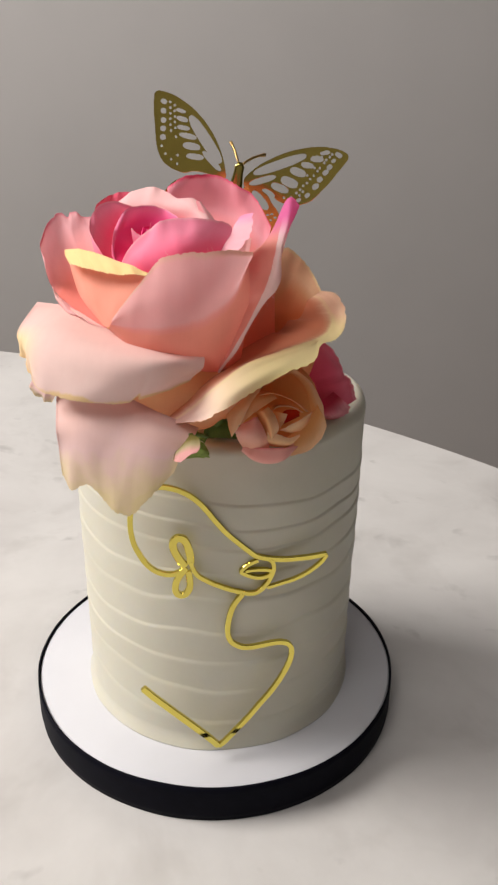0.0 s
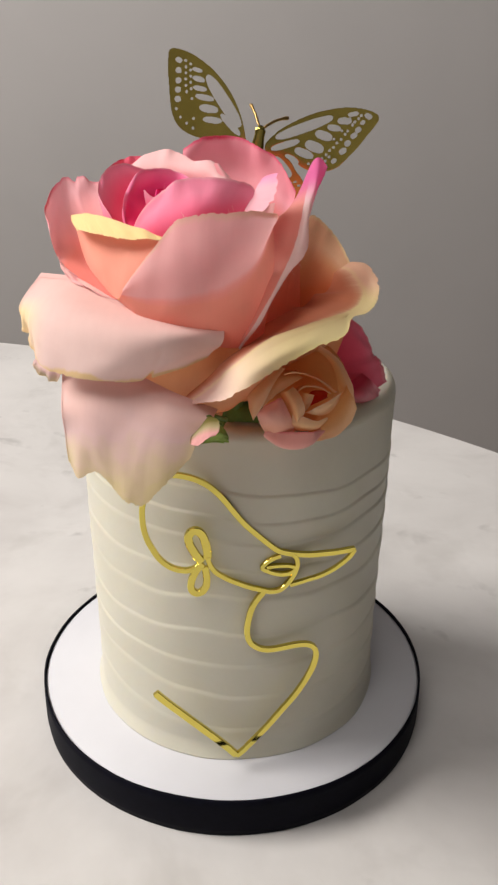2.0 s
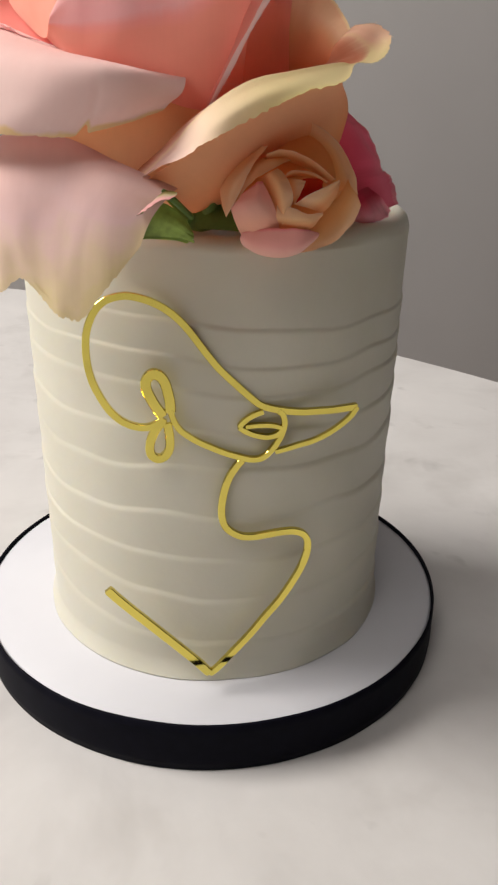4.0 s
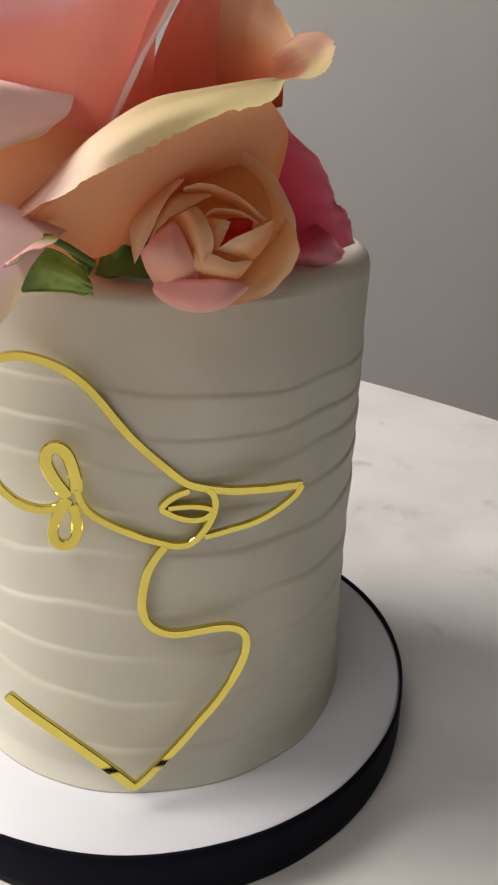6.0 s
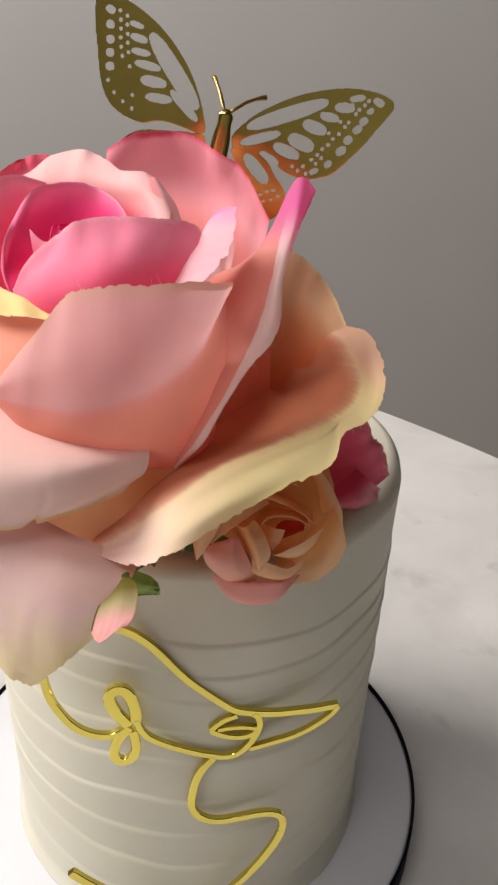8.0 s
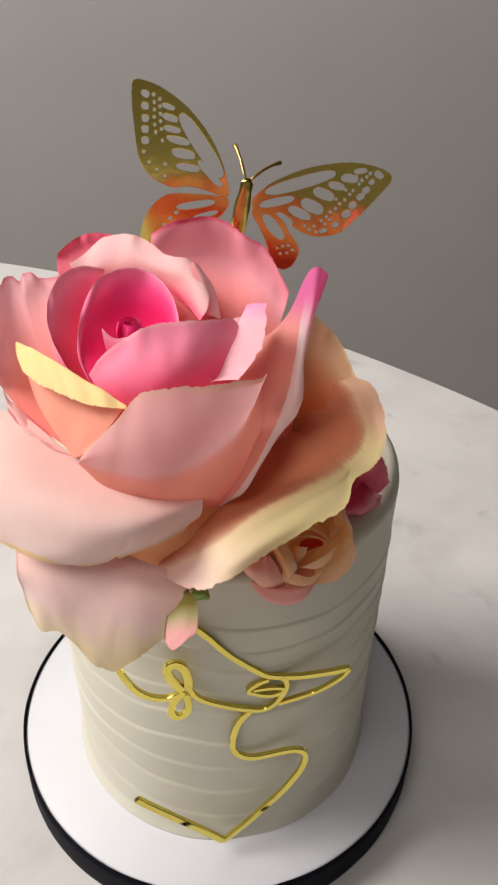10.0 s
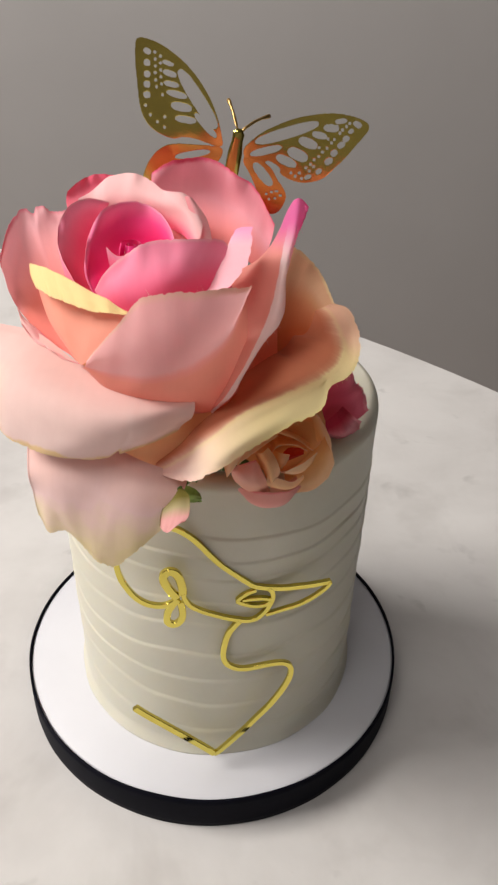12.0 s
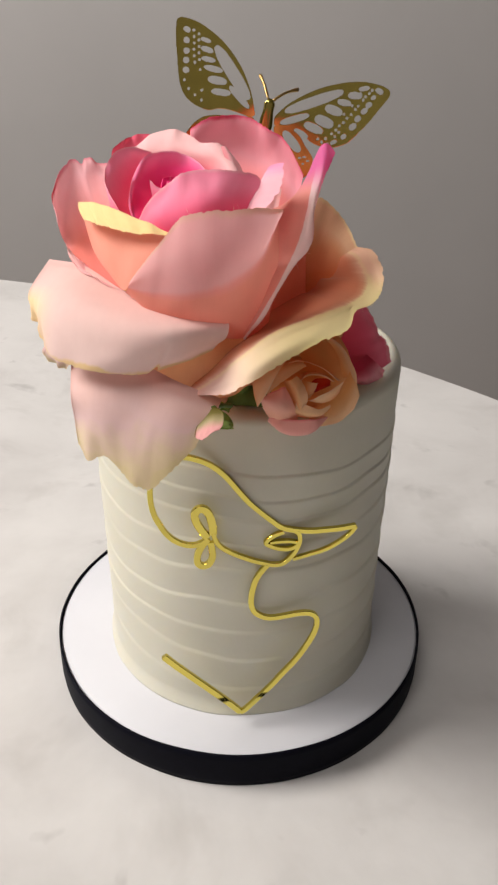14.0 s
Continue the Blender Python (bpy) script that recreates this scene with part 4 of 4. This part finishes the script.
part("petal", sheet([[(15.7, -70, 184.9), (19.2, -70, 182.9), (24.7, -70, 182.3), (30.8, -70, 183.5), (35.3, -70, 186.9)],
     [(14.4, -76, 184.3), (18.8, -79, 182.4), (24.8, -80, 181.8), (30.7, -78, 182.8), (35.8, -76, 186.6)],
     [(13.3, -81, 187.3), (18.3, -87, 186), (24.7, -89, 185.7), (31.1, -87, 186.6), (36.5, -80, 188.6)],
     [(13.7, -82, 189.2), (18.9, -86, 191), (24.8, -87.5, 191.6), (31.4, -86, 191.3), (36.4, -80, 189.3)]], 30, 18, 0.12, 0.25, 0.012, 0.0, 4.0, 52.5, rag=0.012), M_SMALLP, small, "pale pink petal")
bm = lathe([(0, -1), (0.6, -0.85), (0.95, -0.3), (0.95, 0.2), (0.6, 0.62), (0, 0.72)], 28)
bm.transform(Matrix.Translation((0.0275, -0.0575, 0.2000)) @ pose(0, 0, 0, 80, 0, 3) @ Matrix.Scale(0.0195, 4))
part("inner_body", bm, M_SMALLB, small)
mag = tagged(new("magenta_flower"), "dark magenta cloth flower tucked behind the rosebud", "artificial flower")
part("petal", sheet([[(34.5, -45.0, 186.6), (33.1, -40.0, 202.2), (30.6, -36.0, 224.3)],
     [(55.2, -40.0, 189.2), (54.7, -34.0, 204.2), (41.6, -32.0, 224.3)],
     [(67.1, -30.0, 191.7), (61.4, -26.0, 205.1), (47.1, -28.0, 221.7)]], nu=90, seed=31.0, fray=0.03, corner=0.0, rag=0.08, ruffle=1.6), M_MAGENTA, mag)
part("petal", sheet([[(47.5, -45.0, 194.9), (51.8, -42.0, 197.3), (54.7, -38.0, 198.0)],
     [(48.4, -48.0, 190.4), (54.3, -46.0, 192.0), (59.9, -40.0, 194.2)],
     [(48.0, -46.0, 187.1), (56.6, -44.0, 187.1), (64.4, -36.0, 189.2)]], seed=33.0, fray=0.02), M_MAGENTA2, mag)

# ---- the butterfly ----
RIGHT_FORE = [(0.7, -5.5), (0.9, -2.9), (3.7, 0.1), (7.6, 3.3), (14.1, 6.8), (20.4, 9.5), (26.8, 11.2), (33.1, 12.3), (39.5, 12.4), (44.8, 11.6), (48.6, 10.0), (49.5, 7.9), (47.8, 5.1), (45.0, 1.4), (41.7, -3.1), (37.8, -7.4), (34.5, -10.9), (31.4, -12.7), (26.9, -13.9), (22.5, -13.8), (18.3, -12.5), (15.0, -10.5), (10.7, -8.6), (6.1, -7.5), (1.9, -6.7)]
RIGHT_HIND = [(1.2, -6.4), (6.1, -7.3), (9.7, -8.0), (12.7, -10.2), (15.0, -13.6), (17.5, -16.5), (19.1, -19.5), (18.7, -22.5), (17.1, -25.6), (14.4, -27.4), (11.6, -27.2), (9.1, -25.1), (7.7, -21.3), (5.8, -16.8), (3.1, -12.0), (0.8, -8.9)]
LEFT_FORE = [(-4.1, -3.7), (-4.1, -1.5), (-5.6, 4.9), (-8.5, 12.2), (-13.0, 19.2), (-18.4, 25.1), (-24.9, 29.8), (-30.3, 32.5), (-35.7, 33.8), (-38.3, 33.1), (-38.9, 30.1), (-39.0, 24.1), (-38.5, 17.8), (-38.2, 12.6), (-37.2, 7.3), (-34.7, 2.7), (-30.2, -0.5), (-24.5, -2.2), (-19.9, -1.4), (-15.4, -1.8), (-10.1, -3.2), (-6.4, -4.3)]
LEFT_HIND = [(-4.6, -4.7), (-9.6, -4.1), (-15.3, -4.0), (-21.1, -4.0), (-26.9, -4.8), (-31.6, -7.8), (-35.8, -13.3), (-37.9, -19.8), (-37.4, -24.1), (-32.1, -23.0), (-24.9, -19.3), (-16.5, -15.9), (-8.5, -12.6), (-4.6, -8.2)]
# openings: centre, half length, half width, turn in degrees
RIGHT_CELLS = [(17.6, 4.0, 13.2, 2.1, 20), (9.7, -3.3, 6.6, 1.4, 17), (26.5, 1.0, 3.9, 1.8, -16), (22.7, -3.6, 4.3, 2.1, -19), (18.3, -6.4, 4.4, 1.7, -19), (13.0, -9.0, 3.4, 1.3, -25), (30.7, 4.2, 3.0, 1.3, -9), (35.0, 7.1, 3.0, 1.4, 0), (38.5, 9.9, 2.3, 0.9, 10), (44.9, 9.2, 1.7, 1.1, -24), (42.7, 6.6, 1.1, 0.8, 39), (41.1, 3.7, 1.4, 1.1, 36), (39.4, 1.3, 1.5, 1.1, 34), (37.0, -1.8, 1.4, 1.2, 36), (35.2, -5.0, 1.7, 1.2, 38), (31.6, -9.1, 1.3, 1.0, 39), (27.5, -11.6, 1.5, 0.8, 24)]
RIGHT_HIND_CELLS = [(9.0, -12.4, 5.6, 2.0, -45), (10.9, -19.8, 0.6, 0.4, 8), (13.1, -18.8, 0.6, 0.4, 8), (15.1, -18.4, 0.7, 0.4, 8), (16.8, -19.9, 0.7, 0.4, 0), (12.2, -21.8, 0.5, 0.4, 10), (14.7, -21.2, 0.5, 0.4, 12)]
LEFT_CELLS = [(-14.1, 12.9, 12.7, 2.7, -54), (-11.0, 3.5, 6.0, 1.4, -44), (-25.9, 25.3, 2.3, 0.8, -15), (-25.3, 21.7, 2.8, 1.1, -14), (-24.7, 17.9, 3.1, 1.0, -8), (-22.6, 14.3, 4.2, 1.2, -11), (-20.8, 9.8, 4.2, 1.6, -8), (-19.1, 5.2, 4.3, 1.3, -5), (-34.1, 29.2, 1.5, 1.1, -19), (-34.3, 25.1, 1.3, 1.2, 4), (-34.4, 21.1, 1.3, 1.2, 5), (-34.6, 17.4, 1.4, 1.2, 4), (-34.7, 13.6, 1.4, 1.2, 4)]
LEFT_HIND_CELLS = [(-16.5, -7.9, 7.4, 1.3, 12), (-13.0, -11.5, 5.1, 0.9, 19), (-24.0, -11.4, 0.9, 0.6, 6), (-26.4, -13.8, 0.7, 0.7, 0), (-28.8, -16.3, 0.7, 0.7, 8)]
RIGHT_CELLS += [(x, y, 0.55, 0.55, 0) for x, y in ((39.4, 6.9), (38.5, 5.6), (37.2, 8), (36.6, 3.2), (35.6, 1.8), (34.1, 3.2), (34, -0.3), (32.4, -1.7), (31, -0.3), (31.1, -3.6), (29.5, -5), (28.1, -6.7), (26.4, -8.2), (29.5, -7.6), (27.9, -9.3), (24, -10.4), (22.3, -11.8), (20.6, -10.7), (25, -12.4), (41.9, 9.4), (40.8, 8.2))]
LEFT_CELLS += [(x, y, 0.55, 0.55, 0) for x, y in ((-31.1, 28.9), (-30.9, 26.5), (-31, 24.1), (-31.1, 21.6), (-31, 19.1), (-30.7, 16.6), (-28.9, 27.6), (-29, 25.2), (-28.8, 22.8), (-28.9, 20.3), (-28.7, 17.7), (-35.5, 9.6), (-33.5, 6.2), (-30.8, 3.8), (-27.8, 1.8), (-28.4, 13.8), (-27.7, 5.7))]


def inside(x, y, poly):
    odd = False
    for (x0, y0), (x1, y1) in zip(poly, poly[1:] + poly[:1]):
        if (y0 > y) != (y1 > y) and x < x0 + (y - y0) * (x1 - x0) / (y1 - y0):
            odd = not odd
    return odd


def rounded(poly, n=8):
    loop = [Vector((*p, 0)) for p in poly[-2:] + poly + poly[:2]]
    m = len(loop) - 1
    pts = [spline(loop, i / (m * n)) for i in range(2 * n, (m - 1) * n)]
    return [(p.x, p.y) for p in pts]


def wing_mesh(outline, holes, place, step=0.26, thick=0.14):
    """A foil wing cut out cell by cell, with its veins left standing."""
    outline = rounded(outline)
    xs, ys = [p[0] for p in outline], [p[1] for p in outline]
    nx, ny = int((max(xs) - min(xs)) / step) + 1, int((max(ys) - min(ys)) / step) + 1
    keep = set()
    for i in range(nx):
        for j in range(ny):
            x, y = min(xs) + (i + 0.5) * step, min(ys) + (j + 0.5) * step
            if not inside(x, y, outline):
                continue
            cut = False
            for cx, cy, a, b, turn in holes:
                c, s = math.cos(radians(turn)), math.sin(radians(turn))
                u, v = (x - cx) * c + (y - cy) * s, -(x - cx) * s + (y - cy) * c
                if abs(u / a) ** 2.4 + abs(v / b) ** 2.4 < 1:
                    cut = True
                    break
            if not cut:
                keep.add((i, j))
    bm, verts = bmesh.new(), {}

    def corner(i, j, s):
        if (i, j, s) not in verts:
            x, y = min(xs) + i * step, min(ys) + j * step
            verts[(i, j, s)] = bm.verts.new(place(x, y, s * thick))
        return verts[(i, j, s)]

    for i, j in keep:
        q = ((i, j), (i + 1, j), (i + 1, j + 1), (i, j + 1))
        bm.faces.new([corner(*c, 0) for c in q])
        bm.faces.new([corner(*c, 1) for c in reversed(q)])
        for k, (di, dj) in enumerate(((0, -1), (1, 0), (0, 1), (-1, 0))):
            if (i + di, j + dj) not in keep:
                a, b = q[k], q[(k + 1) % 4]
                bm.faces.new((corner(*a, 0), corner(*a, 1), corner(*b, 1), corner(*b, 0)))
    bmesh.ops.smooth_vert(bm, verts=bm.verts, factor=0.5, use_axis_x=True, use_axis_y=True, use_axis_z=True)
    bmesh.ops.recalc_face_normals(bm, faces=bm.faces)
    return bm


butterfly = tagged(new("butterfly_topper"), "gold foil cut-out butterfly perched behind the large rose", "cake topper")


def placer(root, normal, bend):
    """Lays a wing out in its own upright plane from its root."""
    r, n = Vector(root), Vector(normal).normalized()
    e1 = Vector((0, 0, 1)).cross(n).normalized()
    e2 = n.cross(e1)
    return lambda x, y, z: (r + e1 * x + e2 * y + n * (z + bend * (x / 48) ** 2)) * 0.001


right, left = (12.0, 16.0, 288.0), (8.0, 17.0, 289.0)
right_n, left_n = Vector((-0.26, -0.96, 0.14)), Vector((-0.15, -0.985, 0.07))
for outline, holes, root, normal in ((RIGHT_FORE, RIGHT_CELLS, right, right_n), (LEFT_FORE, LEFT_CELLS, left, left_n)):
    part("forewing", wing_mesh(outline, holes, placer(root, normal, -0.6)), M_FOIL, butterfly, smooth=False)
for outline, holes, root, normal in ((RIGHT_HIND, RIGHT_HIND_CELLS, right, right_n), (LEFT_HIND, LEFT_HIND_CELLS, left, left_n)):
    back = tuple(Vector(root) - normal * 0.5)
    part("hindwing", wing_mesh(outline, holes, placer(back, normal, -0.6)), M_FOIL, butterfly, smooth=False)
H, TAIL = Vector((0.0104, 0.0150, 0.2905)), Vector((0.0058, 0.0120, 0.2660))
flat = Matrix.Translation(H) @ Matrix.Diagonal((1.0, 0.4, 1.0, 1.0)) @ Matrix.Translation(-H)
bpts = [H + (TAIL - H) * s for s in (-0.08, 0.0, 0.1, 0.3, 0.6, 0.9, 1.0)]
bm = tube(bpts, [0.0010, 0.0024, 0.0022, 0.0029, 0.0029, 0.0021, 0.0008], 20)
bm.transform(flat)
part("body", bm, M_FOIL, butterfly, "folded gold foil body")
for tip in ((0.0059, 0.0278, 0.3005), (0.0226, 0.0247, 0.2953)):
    tip = Vector(tip)
    pts = [H.lerp(tip, s) + Vector((0, 0, 0.0012)) * math.sin(s * math.pi) for s in (0, 0.25, 0.5, 0.75, 0.92, 1.0)]
    part("antenna", tube(pts, [0.0006, 0.0006, 0.0006, 0.0006, 0.0009, 0.0008], 8), M_COPPER, butterfly)

# ---- leaves ----
tipped = tagged(new("pink_tipped_leaf"), "small flat cloth leaf fading from green to a pink tip", "leaf")
part("blade", sheet([[(-7.6, -100.4, 201.6), (-6.4, -100.4, 202.7), (-5.2, -100.6, 202.6)],
     [(-11.2, -103.6, 197.6), (-7.4, -105.0, 202.0), (-2.6, -105.2, 202.9)],
     [(-11.9, -110.5, 197.6), (-7.2, -113.0, 202.2), (-2.0, -114.6, 203.1)],
     [(-11.4, -117.4, 198.6), (-8.4, -121.0, 200.8), (-3.4, -118.6, 202.4)]], 40, 20, 0.25, 0.3, 0.012, 0.08, 3.0, 67.5, rag=0.008), M_TIPPED, tipped, "green cloth blade with a pink tip")
part("stem", tube([Vector((-0.001, -0.080, 0.193)), Vector((-0.0045, -0.092, 0.199)), Vector((-0.0064, -0.101, 0.2024))], [0.0009, 0.0009, 0.0008], 8), M_GREEN, tipped, "green stem")
part("sepal", sheet([[(-13.6, -97.0, 189.3), (-14.0, -98.0, 193.4), (-12.7, -97.0, 197.9)],
     [(-9.3, -93.0, 188.8), (-8.3, -95.0, 193.9), (-7.7, -93.0, 198.6)],
     [(-4.6, -90.0, 187.9), (-3.1, -92.0, 191.2), (-2.4, -90.0, 194.8)],
     [(-0.2, -87.0, 186.4), (0.4, -88.0, 188.6), (-0.4, -87.0, 190.4)]], 22, 16, 0.3, 0.5, 0.04, 0.1, 3.0, 60.5, rag=0.06), M_SEPAL, tipped, "bright green pointed sepal")
part("sepal", sheet([[(-7.9, -86.0, 198.8), (-6.0, -85.0, 198.2), (-5.2, -84.0, 197.1)],
     [(-3.8, -84.0, 193.9), (-3.4, -83.0, 194.4), (-2.9, -82.0, 194.6)],
     [(-2.1, -82.0, 192.1), (-1.8, -82.0, 192.4), (-1.7, -81.0, 192.6)]], 10, 10, 0.3, 0.3, 0.03, 0.1, 3.0, 61.5), M_SEPAL, tipped)
part("sepal", sheet([[(-5.9, -82.0, 191.6), (-4.3, -81.0, 192.9), (-3.2, -80.0, 194.3)],
     [(-3.4, -81.0, 191.3), (-2.4, -80.0, 192.4), (-1.6, -79.0, 193.4)],
     [(-1.7, -81.0, 190.0), (-1.4, -80.0, 191.0), (-1.0, -79.0, 192.1)]], 10, 10, 0.3, 0.3, 0.03, 0.1, 3.0, 62.5), M_GREEN, tipped)
leaf = tagged(new("leaf_under_lip"), "dark green cloth leaf under the large rose", "leaf")
part("blade", sheet([[(-3.6, -66.0, 187.3), (-2.0, -66.0, 191.8), (-0.4, -66.0, 195.5)],
     [(1.3, -68.0, 186.9), (3.7, -68.0, 194.2), (4.5, -68.0, 199.9)],
     [(6.2, -62.0, 187.3), (7.3, -62.0, 193.3), (7.0, -62.0, 199.8)]], 14, 12, 0.3, 0.4, 0.02, 0.1, 3.0, 63.5), M_GREEN, leaf)
leaf = tagged(new("leaf_by_rosebud"), "dark green cloth leaf beside the rosebud", "leaf")
part("blade", sheet([[(-0.6, -70.0, 188.2), (9.4, -70.0, 187.8), (20.7, -70.0, 186.8)],
     [(-0.8, -68.0, 191.3), (9.0, -67.0, 192.1), (20.4, -66.0, 191.5)],
     [(0.0, -64.0, 195.4), (8.4, -62.0, 196.7), (18.4, -60.0, 195.8)]], 14, 12, 0.3, 0.6, 0.03, 0.1, 3.0, 65.5), M_GREEN, leaf)
leaf = tagged(new("leaf"), "green cloth leaf under the large rose", "leaf")
part("blade", sheet([[(-44.6, -84.0, 204.3), (-43.9, -84.0, 207.6), (-43.9, -84.0, 210.7)],
     [(-40.6, -83.0, 204.8), (-39.8, -84.0, 207.0), (-39.8, -85.0, 209.9)],
     [(-36.3, -82.0, 205.5), (-36.8, -82.0, 206.7), (-37.8, -82.0, 208.0)]], 10, 10, 0.3, 0.3, 0.02, 0.1, 3.0, 64.5), M_GREEN, leaf)
